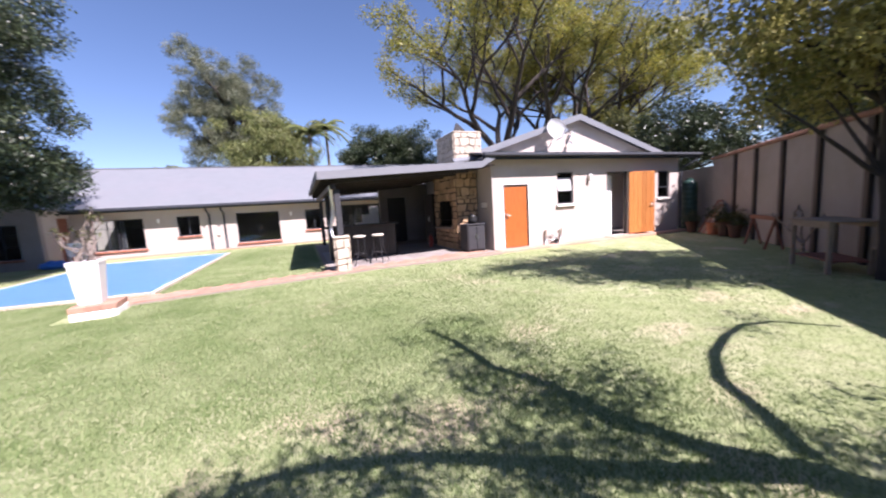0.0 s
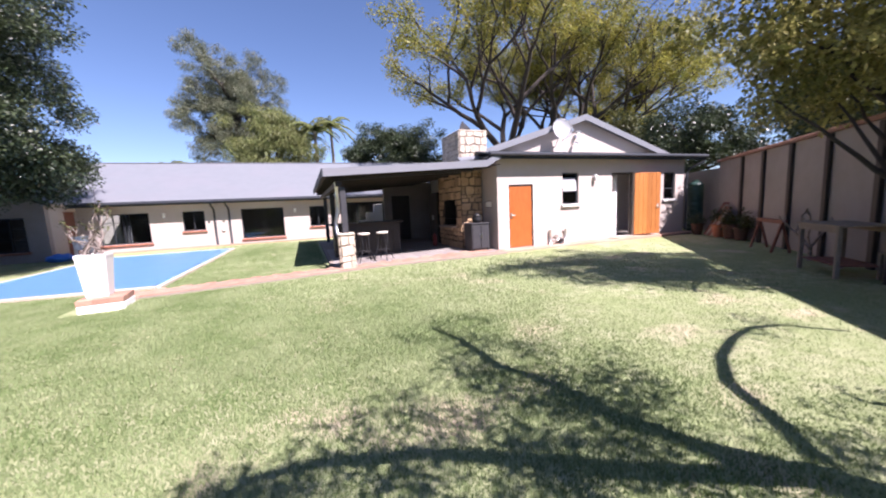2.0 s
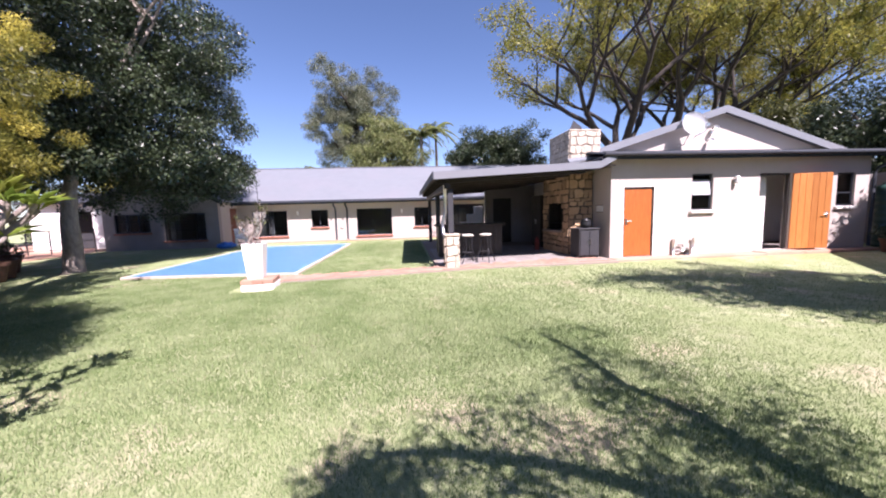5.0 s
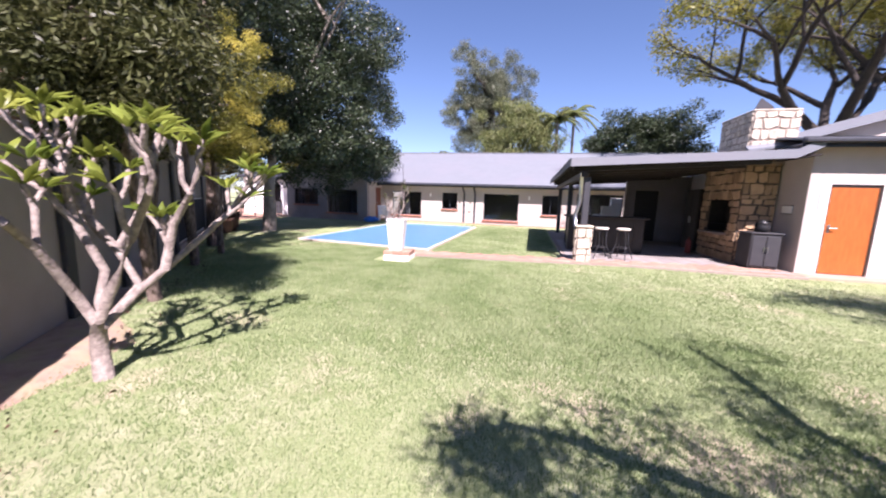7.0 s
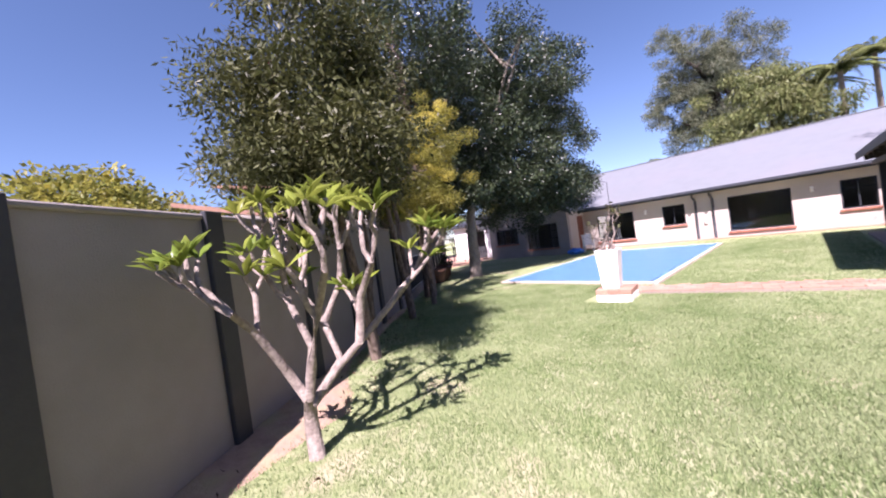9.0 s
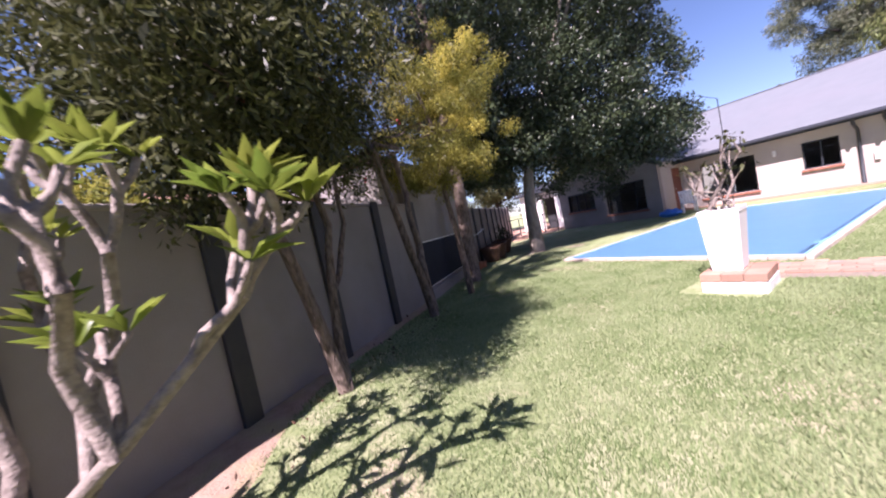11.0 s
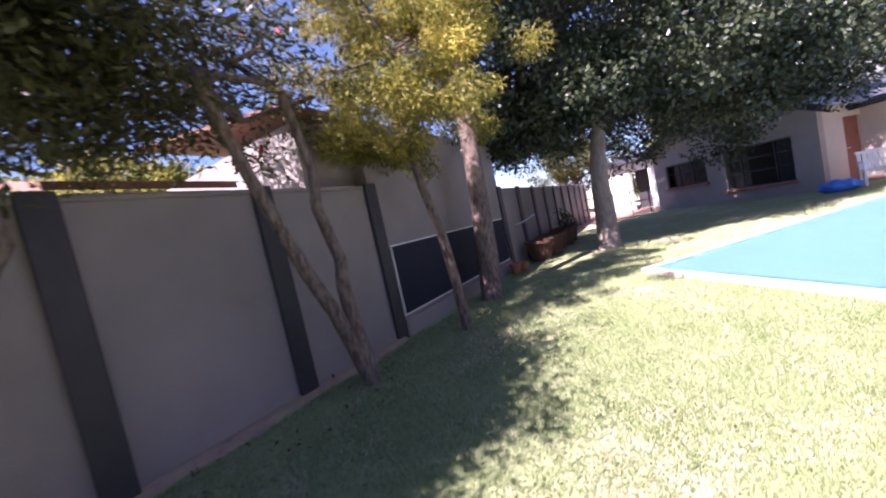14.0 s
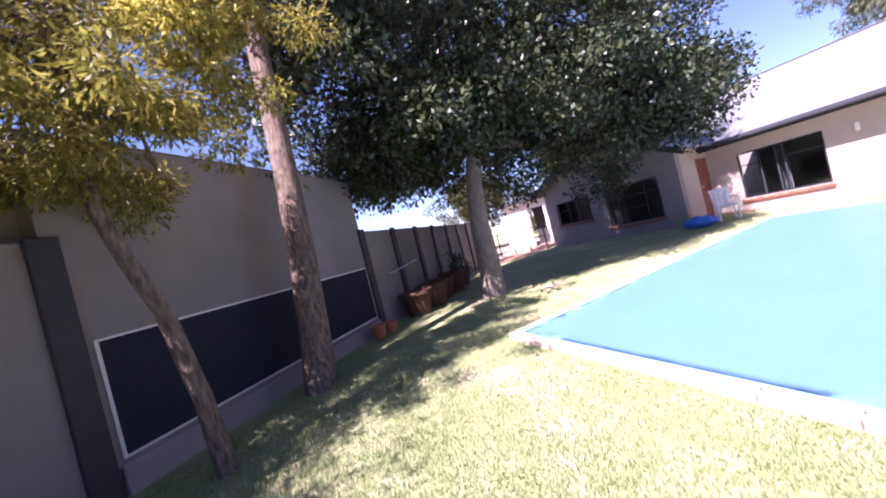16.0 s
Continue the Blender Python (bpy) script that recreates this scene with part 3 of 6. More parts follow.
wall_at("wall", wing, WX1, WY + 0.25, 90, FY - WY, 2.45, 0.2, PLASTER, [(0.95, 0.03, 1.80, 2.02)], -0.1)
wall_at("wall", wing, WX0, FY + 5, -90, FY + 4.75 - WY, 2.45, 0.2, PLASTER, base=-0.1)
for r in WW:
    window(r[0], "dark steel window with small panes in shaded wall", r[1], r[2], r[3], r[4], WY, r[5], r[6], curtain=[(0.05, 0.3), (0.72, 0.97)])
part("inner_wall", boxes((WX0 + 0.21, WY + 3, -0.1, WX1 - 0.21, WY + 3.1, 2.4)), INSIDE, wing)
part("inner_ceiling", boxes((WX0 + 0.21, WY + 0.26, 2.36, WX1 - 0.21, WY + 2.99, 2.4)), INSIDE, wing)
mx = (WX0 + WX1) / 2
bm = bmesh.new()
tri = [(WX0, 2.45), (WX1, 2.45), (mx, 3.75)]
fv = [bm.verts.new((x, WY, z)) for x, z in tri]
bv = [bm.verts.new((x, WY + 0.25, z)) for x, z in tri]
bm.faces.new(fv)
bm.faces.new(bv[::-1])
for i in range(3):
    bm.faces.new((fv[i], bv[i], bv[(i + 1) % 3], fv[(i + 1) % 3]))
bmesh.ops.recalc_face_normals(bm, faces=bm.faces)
# gable shares the front's shade-darkened plaster
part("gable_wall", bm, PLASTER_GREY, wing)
for sgn in (-1, 1):
    ex = mx + sgn * ((WX1 - WX0) / 2 + 0.45)
    part("roof_slope", slab([(ex, WY - 0.4, 2.36), (mx, WY - 0.4, 3.90), (mx, RY, 3.90), (ex, RY, 2.36)], 0.06), ROOF, wing)
    part("barge_board", slab([(ex, WY - 0.43, 2.37), (mx, WY - 0.43, 3.91), (mx, WY - 0.403, 3.91), (ex, WY - 0.403, 2.37)], 0.2), DARK_TRIM, wing)
# darker wood than the other doors, the wing's shade put into the colour
d3 = plank_door("door_3", "closed wooden door in the wing's side wall, darkened to red-brown for shade", 0.85, 1.98, REDWOOD, 4, (WX1 + 0.005 - 0.06, WY + 1.2, 0.03), 90, 1, 0.07)

# ---- covered patio ----
patio = thing("covered_patio", "open patio with mono-pitch grey roof on dark posts", "patio")
LX, LYF, LYB, KX = -5.55, -0.6, 8.2, -0.95
part("roof_slope", slab([(LX, LYF - 0.1, 2.50), (KX, LYF + 0.2, 2.75), (KX, LYB, 2.75), (LX, LYB, 2.50)], 0.06), ROOF, patio)
part("roof_slope", slab([(KX, LYF + 0.2, 2.75), (SX0 - 0.03, LYF + 0.25, 3.0), (SX0 - 0.03, LYB, 3.0), (KX, LYB, 2.75)], 0.06), ROOF, patio)
part("fascia", slab([(LX, LYF - 0.13, 2.52), (KX, LYF + 0.17, 2.77), (KX, LYF + 0.20, 2.77), (LX, LYF - 0.10, 2.52)], 0.19), ROOF, patio, "grey painted fascia board")
part("fascia", slab([(KX, LYF + 0.17, 2.77), (SX0 - 0.06, LYF + 0.22, 3.02), (SX0 - 0.06, LYF + 0.25, 3.02), (KX, LYF + 0.20, 2.77)], 0.19), ROOF, patio, "grey painted fascia board")
part("fascia", slab([(LX - 0.03, LYF - 0.13, 2.52), (LX - 0.002, LYF - 0.13, 2.52), (LX - 0.002, LYB, 2.52), (LX - 0.03, LYB, 2.52)], 0.19), DARK_TRIM, patio)
part("ceiling_lining", slab([(LX + 0.02, LYF - 0.05, 2.42), (SX0 - 0.06, LYF + 0.28, 2.68), (SX0 - 0.06, LYB - 0.03, 2.68), (LX + 0.02, LYB - 0.03, 2.42)], 0.03), DARK_WOOD, patio)
for k in range(9):
    y = LYF + 0.35 + k * 0.98
    part("rafter", slab([(LX + 0.1, y, 2.385), (SX0 - 0.9, y, 2.61), (SX0 - 0.9, y + 0.07, 2.61), (LX + 0.1, y + 0.07, 2.385)], 0.14), DARK_WOOD, patio)
part("beam", boxes((LX + 0.28, LYF + 0.1, 2.10, LX + 0.44, LYB - 0.1, 2.235), bevel=0.01), DARK_WOOD, patio)
for y in (LYF + 0.25, 3.4, LYB - 0.35):
    bm = boxes((-0.075, -0.075, 0.04, 0.075, 0.075, 2.1), bevel=0.012)
    p = part("post", bm, CHARCOAL, patio, "square dark roof post")
    p.matrix_basis = pose(LX + 0.45, y, 0)
bm = bmesh.new()
tube(bm, [(LX + 0.30, LYF + 0.16, 2.2), (LX + 0.30, LYF + 0.12, 1.5), (LX + 0.22, LYF + 0.14, 1.2), (LX + 0.24, LYF + 0.12, 0.9)], [0.045] * 4, 8)
part("downpipe", bm, METAL, patio, "pale downpipe beside the post", smooth=True)
tagged(part("patio_floor", boxes((LX + 0.05, LYF + 0.0, -0.06, SX0 - 0.06, LYB, 0.04), bevel=0.01), MORTAR), "tiled patio floor", "floor", kind="structure")

# ---- left boundary wall ----
PD = Vector((-13.99, -3.69, 0))
d1 = Vector((-0.6235, 0.7818, 0)).normalized()
d2 = Vector((-0.662, 0.749, 0)).normalized()
START = PD - d1 * 12.6
PE = PD + d2 * 4.44
lw = thing("boundary_wall_west", "grey plastered garden wall with charcoal piers and navy panel", "wall", kind="structure")


def along(name, a, b, height, thick, mat, parent, base=-0.1, label="", holes=()):
    """A wall from a to b, its face on the left-hand side of the way from b to a."""
    v = b - a
    return wall_at(name, parent, a.x, a.y, math.degrees(math.atan2(v.y, v.x)), v.length, height, thick, mat, holes, base, label)


along("wall_panel", START, PD, 2.01, 0.2, PLASTER_GREY, lw)
along("wall_panel", PD, PE, 2.92, 0.2, PLASTER_GREY, lw)
FAR = PE + d2 * 13.0
along("wall_panel", PE, FAR, 1.90, 0.2, PLASTER_GREY, lw)
for a, b, h in ((START, PD - d1 * 0.1, 2.01), (PE + d2 * 0.1, FAR, 1.90)):
    ob = part("coping", boxes((0, -0.03, h, (b - a).length, 0.22, h + 0.045), bevel=0.012), PLASTER_GREY, lw)
    v = b - a
    ob.matrix_basis = pose(a.x, a.y, 0, 0, 0, math.degrees(math.atan2(v.y, v.x)))
a1, a2 = math.degrees(math.atan2(d1.y, d1.x)), math.degrees(math.atan2(d2.y, d2.x))
for p, a, h in [(PD - d1 * k * 1.432, a1, 2.08) for k in range(0, 9)] + [(PE + d2 * k * 1.35, a2, 1.98) for k in range(0, 10)]:
    ob = part("pier", boxes((-0.095, -0.055, -0.1, 0.095, -0.001, h), bevel=0.008), CHARCOAL, lw, "charcoal painted pier")
    ob.matrix_basis = pose(p.x, p.y, 0, 0, 0, a)
v = PE - PD
L = v.length
mural = part("panel_border", boxes((0.155, -0.022, 0.255, L - 0.14, -0.001, 1.235)), BORDER_WHITE, lw, "pale painted border")
mural.matrix_basis = pose(PD.x, PD.y, 0, 0, 0, a2)
mural = part("navy_panel", boxes((0.18, -0.030, 0.28, L - 0.165, -0.0225, 1.215)), NAVY, lw, "dark navy painted panel")
mural.matrix_basis = pose(PD.x, PD.y, 0, 0, 0, a2)
plinthb = part("ledge", boxes((0.12, -0.07, -0.1, L - 0.12, -0.001, 0.215), bevel=0.01), PLASTER_GREY, lw, "low plastered ledge")
plinthb.matrix_basis = pose(PD.x, PD.y, 0, 0, 0, a2)

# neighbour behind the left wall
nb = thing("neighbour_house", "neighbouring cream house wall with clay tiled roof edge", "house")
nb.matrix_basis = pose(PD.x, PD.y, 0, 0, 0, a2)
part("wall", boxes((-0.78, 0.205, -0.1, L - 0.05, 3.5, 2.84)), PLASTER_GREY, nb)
part("roof", slab([(-0.95, 0.10, 2.985), (L + 0.1, 0.10, 2.985), (L + 0.1, 3.8, 3.6), (-0.95, 3.8, 3.6)], 0.06), CLAYTILE, nb)
part("lean_to_roof", slab([(-2.6, 1.2, 2.42), (-0.97, 1.2, 2.42), (-0.97, 3.4, 2.95), (-2.6, 3.4, 2.95)], 0.08), CLAYTILE, nb)
part("lean_to_wall", boxes((-2.4, 1.5, -0.1, -0.8, 3.2, 2.38)), PLASTER, nb)

# ---- right boundary wall ----
RN = Vector((1.75, -8.58, 0))
dr = Vector((0.678, 0.735, 0)).normalized()
RA, RB = RN - dr * 9.0, RN + dr * 10.6
rw = thing("boundary_wall_east", "grey plastered wall with dark timber posts and clay tile edge", "wall", kind="structure")
ang = math.degrees(math.atan2(dr.y, dr.x))
along("wall_panel", RB, RA, 2.66, 0.2, PLASTER_GREY, rw)
for k in range(-4, 7):
    p = RN + dr * (k * 1.45 - 0.25)
    ob = part("post", boxes((-0.07, 0.002, -0.1, 0.07, 0.075, 2.64), bevel=0.01), DARK_WOOD, rw, "dark timber post")
    ob.matrix_basis = pose(p.x, p.y, 0, 0, 0, ang)
n = 200
for i in range(n):
    s = 19.6 / n
    bm = bmesh.new()
    tube(bm, [(0, -0.30, 0.05), (0, 0.10, -0.02)], [s * 0.48, s * 0.54], 8)
    ob = part("roof_tile", bm, CLAYTILE, rw)
    p = RA + dr * (i + 0.5) * s
    ob.matrix_basis = pose(p.x, p.y, 2.72, 0, 0, ang)
RC = Vector((10.3, 1.3, 0))
bw = tagged(along("wall_back", RC, RB, 2.45, 0.2, PLASTER_GREY, None), "grey plastered wall closing the passage", "wall", kind="structure")
tagged(along("wall_back", Vector((8.1, 3.2, 0)), RC, 2.45, 0.2, PLASTER_GREY, None), "grey plastered wall closing the passage", "wall", kind="structure")
# wall behind the lawn
tagged(along("wall_south", RA, START, 1.95, 0.2, PLASTER_GREY, None), "grey plastered garden wall behind the lawn", "wall", kind="structure")


# ---- pool ----
PX0, PX1, PY0, PY1 = -13.60, -9.20, 0.2, 8.38
NEAR_SKEW = -0.48


def pool_point(u, v, z=0.0):
    """A point of the pool: u across from west to east, v from the near edge to the far one."""
    near = PY0 + NEAR_SKEW * u
    return Vector((PX0 + (PX1 - PX0) * u, near + (PY1 - near) * v, z))


cover = thing("pool_cover", "taut bright blue pool cover over the swimming pool", "pool cover")
bm = bmesh.new()
nx, ny = 26, 50
gv = [[bm.verts.new(pool_point(i / nx, j / ny, 0.035 - 0.025 * math.sin(math.pi * i / nx) * math.sin(math.pi * j / ny) + 0.005 * noise.noise((i * 0.7, j * 0.7, 3)))) for j in range(ny + 1)] for i in range(nx + 1)]
for i in range(nx):
    for j in range(ny):
        bm.faces.new((gv[i][j], gv[i + 1][j], gv[i + 1][j + 1], gv[i][j + 1]))
bmesh.ops.solidify(bm, geom=bm.faces[:], thickness=0.006)
part("sheet", bm, COVER, cover, smooth=True)
coping = thing("pool_coping", "pale stone coping round the pool", "pool edge", kind="structure")
W = 0.09
SIDES = [(pool_point(0, 0), pool_point(1, 0), 11), (pool_point(1, 0), pool_point(1, 1), 22), (pool_point(1, 1), pool_point(0, 1), 11), (pool_point(0, 1), pool_point(0, 0), 22)]
for p, q, n in SIDES:
    v = q - p
    turn = math.degrees(math.atan2(v.y, v.x))
    ob = part("hem", boxes((0.03, 0.004, 0.034, v.length - 0.03, 0.05, 0.047), bevel=0.003), COVER, cover, "folded hem of the cover")
    ob.matrix_basis = pose(p.x, p.y, 0, 0, 0, turn)
    for i in range(n):
        a = -W if i == 0 else 0.0
        step = v.length / n
        ob = part("coping_stone", boxes((i * step + 0.004 + a, -W, -0.08, (i + 1) * step - 0.004, 0.0, 0.05 + 0.003 * (i % 3)), bevel=0.012), COPING, coping)
        ob.matrix_basis = pose(p.x, p.y, 0, 0, 0, turn)
# tall planter on its brick pedestal
ped = thing("pedestal", "low brick pedestal with plastered base at the lawn edge", "pedestal", at=(-9.53, -1.75, 0), turn=7)
part("base", boxes((-0.24, -0.34, -0.06, 0.39, 0.29, 0.11), bevel=0.02), PLASTER_WHITE, ped, "pale plastered base")
for i in range(3):
    for j in range(7):
        part("brick", boxes((-0.24 + i * 0.21 + 0.002, -0.34 + j * 0.09 + 0.002, 0.111, -0.24 + (i + 1) * 0.21 - 0.002, -0.34 + (j + 1) * 0.09 - 0.002, 0.205), bevel=0.005), BRICK, ped)
plant = thing("tall_planter", "tall white tapered square planter with a leggy shrub", "planter", at=(-9.53, -1.75, 0.206), turn=7)
bm = bmesh.new()
prof = [(0.145, 0.0), (0.15, 0.015), (0.20, 0.69), (0.205, 0.70), (0.205, 0.75), (0.175, 0.75), (0.17, 0.68)]
rings = [[bm.verts.new((sx * r, sy * r, z)) for sx, sy in ((-1, -1), (1, -1), (1, 1), (-1, 1))] for r, z in prof]
for r0, r1 in zip(rings, rings[1:]):
    for k in range(4):
        bm.faces.new((r0[k], r0[(k + 1) % 4], r1[(k + 1) % 4], r1[k]))
bm.faces.new(rings[0][::-1])
bm.faces.new(rings[-1])
part("pot", bm, PLASTER_WHITE, plant)
g = random.Random(5)
tips = []
for i in range(6):
    bm = bmesh.new()
    e = Vector((g.uniform(-0.3, 0.3), g.uniform(-0.3, 0.3), g.uniform(1.1, 1.75)))
    pts = wander((g.uniform(-0.1, 0.1), g.uniform(-0.1, 0.1), 0.66), e, 5, 0.12, i)
    tube(bm, pts, taper(6, 0.022, 0.008), 6)
    for k in (2, 3, 4):
        q = Vector(pts[k])
        o = q + Vector((g.uniform(-0.2, 0.2), g.uniform(-0.2, 0.2), 0.2))
        tube(bm, [q, o], [0.01, 0.005], 5)
        tips.append(o)
    tips.append(e)
    part("stem", bm, BARK_PALE, plant, smooth=True)
leaves("foliage", plant, LEAF_OLIVE, [tuple(t) for t in tips], 5, 0.09, 0.07, 0.018, 3)

# ---- brick path ----
path = thing("brick_path", "worn reddish brick path along the lawn edge", "path", kind="structure")
A, B = Vector((-9.6, -1.40, 0)), Vector((-0.5, -0.10, 0))
pv = B - A
pa = math.degrees(math.atan2(pv.y, pv.x))
bed = part("mortar_bed", boxes((0, 0, -0.05, pv.length, 0.66, 0.03)), MORTAR, path)
bed.matrix_basis = pose(A.x, A.y, 0, 0, 0, pa)
bm = boxes((-0.108, -0.052, -0.04, 0.108, 0.052, 0.032), bevel=0.006)
bm.to_mesh(brick_me := bpy.data.meshes.new("brick"))
bm.free()
brick_me.materials.append(BRICK)
nl = int(pv.length / 0.225)
for i in range(nl):
    for j in range(6):
        if j > 3 and i % 2:
            continue
        ob = new("brick", brick_me)
        ob.parent = path
        x = (i + 0.5 + 0.5 * (j % 2)) * 0.225
        if x > pv.length - 0.1:
            x = pv.length - 0.11
        ob.matrix_basis = pose(A.x, A.y, 0, 0, 0, pa) @ pose(x, 0.055 + j * 0.11, 0.018 + 0.004 * g.random(), g.uniform(-1, 1), g.uniform(-1, 1), g.uniform(-1.5, 1.5))

# wire stake with bent top in the planter
bm = bmesh.new()
tube(bm, [(0.12, 0.05, 0.5), (0.12, 0.05, 2.05), (0.0, 0.0, 2.12), (-0.12, -0.02, 2.08)], [0.005] * 4, 6)
part("stake", bm, BLACK, plant, "thin dark wire stake")


# ---- trees ----
def tree(name, label, base, trunk, radius, bark, crown_mat, clumps, per, spread, length, width, seed, limbs=8, droop=0.3, group="", amount=0.25, flat=0.6):
    """A tree: a trunk through its points, limbs to some of the clumps, and a crown of small leaves."""
    t = thing(name, label, "tree", group, at=base)
    bm = bmesh.new()
    n = len(trunk)
    r = taper(n, radius, radius * 0.55)
    tube(bm, [(0, 0, -0.1)] + trunk, [radius * 1.25] + r, 12)
    part("trunk", bm, bark, t, smooth=True)
    c = np.asarray(clumps, float) - np.asarray(base)
    g = random.Random(seed)
    ends = [tuple(c[g.randrange(len(c))]) for _ in range(limbs)]
    lit_limbs(t, bark, trunk[-1], ends, radius * 0.5, seed, amount)
    leaves("crown", t, crown_mat, c, per, spread, length, width, seed, droop, flat=flat)
    return t


# large dark tree beside the pool
c = np.vstack([shell((-16.6, 4.9, 6.5), (3.85, 4.9, 4.5), 860, 11, 0.3, lumps=0.25), shell((-17.3, 0.5, 3.3), (1.7, 1.6, 0.9), 90, 14, 0.3), shell((-14.8, 5.8, 3.35), (1.8, 3.2, 0.9), 150, 12, 0.3), shell((-15.6, 1.6, 3.6), (1.6, 1.8, 0.9), 70, 13, 0.3)])
tree("ficus_tree", "large dark evergreen tree with dense glossy leaves beside the pool", (-16.42, 2.07, 0), [(0, 0, 0), (0.02, 0.03, 0.8), (0.0, 0.05, 1.5), (0.05, 0.1, 2.3), (0.1, 0.3, 3.2)], 0.27, BARK_GREY, LEAF_DARK, c, 190, 0.52, 0.105, 0.031, 21, 6)

# bottlebrush trees along the left wall
BT, BT2 = (-11.27, -6.2, 0), (-12.88, -4.2, 0)
c = np.vstack([shell((-11.3, -6.7, 3.5), (1.35, 1.25, 1.5), 270, 31, 0.25), shell((-10.65, -6.7, 2.6), (1.0, 0.95, 0.5), 90, 32, 0.2), shell((-12.35, -5.8, 3.1), (1.05, 1.05, 0.9), 120, 34, 0.2)])
bt = tree("bottlebrush_tree", "olive green bottlebrush tree with leaning twin trunks and red flowers", BT, [(0, 0, 0), (0.06, -0.08, 0.5), (0.13, -0.17, 1.0), (0.22, -0.28, 1.5), (0.33, -0.42, 2.0), (0.35, -0.45, 2.8)], 0.075, BARK_BROWN, LEAF_OLIVE, c, 165, 0.38, 0.085, 0.013, 33, 8, group="bottlebrush trees")
bm = bmesh.new()
tube(bm, [(0.02, 0.03, -0.05), (-0.04, 0.05, 0.5), (-0.09, 0.11, 1.0), (-0.14, 0.17, 1.4), (-0.19, 0.24, 1.7), (-0.13, 0.17, 2.0), (-0.2, 0.15, 2.7)], taper(7, 0.055, 0.034), 8)
tube(bm, [(-0.09, 0.11, 0.98), (-0.20, 0.25, 1.17), (-0.27, 0.34, 1.43), (-0.37, 0.46, 1.7), (-0.36, 0.45, 1.95), (-0.45, 0.5, 2.5)], taper(6, 0.038, 0.022), 8)
part("trunk", bm, BARK_BROWN, bt, smooth=True)
c2 = np.vstack([shell((-13.2, -4.95, 3.8), (1.5, 1.45, 1.5), 50, 41, 0.35, lumps=0.4), shell((-12.9, -4.9, 2.75), (1.1, 1.0, 0.6), 14, 42, 0.3)])
bt2 = tree("bottlebrush_tree", "olive green bottlebrush tree with twin crooked trunks", BT2, [(0, 0, 0), (0.07, -0.09, 0.4), (0.16, -0.19, 0.8), (0.26, -0.33, 1.2), (0.36, -0.45, 1.65), (0.45, -0.56, 2.05), (0.55, -0.7, 2.7)], 0.08, BARK_BROWN, LEAF_OLIVE, c2, 85, 0.36, 0.085, 0.013, 43, 8, group="bottlebrush trees")
bm = bmesh.new()
tube(bm, [(0.0, 0.02, 0.05), (0.03, -0.04, 0.6), (0.06, -0.06, 1.0), (0.03, -0.03, 1.25), (0.06, -0.08, 1.5), (0.11, -0.13, 1.75), (0.07, -0.09, 2.1), (0.1, -0.2, 2.8)], taper(8, 0.075, 0.042), 9)
part("trunk", bm, BARK_BROWN, bt2, smooth=True)
for tr_, cc, base, sd in ((bt, c, BT, 1), (bt2, c2, BT2, 2)):
    g = random.Random(sd)
    for i in range(14):
        q = Vector(cc[g.randrange(len(cc))]) - Vector(base)
        bm = bmesh.new()
        d = Vector((g.uniform(-0.5, 0.5), g.uniform(-0.5, 0.5), 1)).normalized() * 0.05
        tube(bm, [q - d, q - d * 0.5, q + d * 0.5, q + d], [0.008, 0.024, 0.024, 0.008], 8)
        part("flower", bm, RED_FLOWER, tr_, "red bottlebrush flower")

# golden tree and tall straight trunk
c = np.vstack([shell((-13.6, -3.15, 3.8), (1.3, 1.3, 1.5), 85, 51, 0.25, lumps=0.35), shell((-13.35, -3.3, 2.5), (1.1, 1.0, 0.5), 34, 52, 0.3, lumps=0.3)])
gt = tree("golden_tree", "slender leaning tree with feathery green and golden foliage", (-13.61, -2.88, 0), [(0, 0, 0), (0.02, -0.03, 0.6), (0.09, -0.11, 1.25), (0.18, -0.22, 1.7), (0.25, -0.31, 2.1), (0.25, -0.3, 3.4)], 0.075, BARK_BROWN, LEAF_GOLDGREEN, c, 420, 0.25, 0.062, 0.0085, 53, 9, droop=0.7)
# sunlit side of the crown: sunlight put into a yellower leaf colour
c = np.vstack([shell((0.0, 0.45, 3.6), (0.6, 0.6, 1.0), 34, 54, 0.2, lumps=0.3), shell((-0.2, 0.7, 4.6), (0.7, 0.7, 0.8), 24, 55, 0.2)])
leaves("sunlit_sprays", gt, LEAF_YELLOW, c, 420, 0.22, 0.062, 0.0085, 56, 0.7, "sprays coloured brighter golden yellow for the sunlit side")
c = np.vstack([shell((-15.4, -1.4, 7.8), (2.4, 2.4, 2.6), 240, 61, 0.4), shell((-15.9, -0.4, 4.8), (1.5, 1.6, 1.6), 110, 62, 0.3)])
tree("tall_tree", "tall straight trunk with knotted bark and high dark crown", (-14.79, -1.94, 0), [(0, 0, 0), (-0.07, 0.08, 0.7), (-0.13, 0.16, 1.5), (-0.19, 0.23, 2.8), (-0.22, 0.27, 4.2), (-0.27, 0.32, 6.2)], 0.20, BARK_BROWN, LEAF_DARK, c, 100, 0.5, 0.12, 0.03, 63, 8)

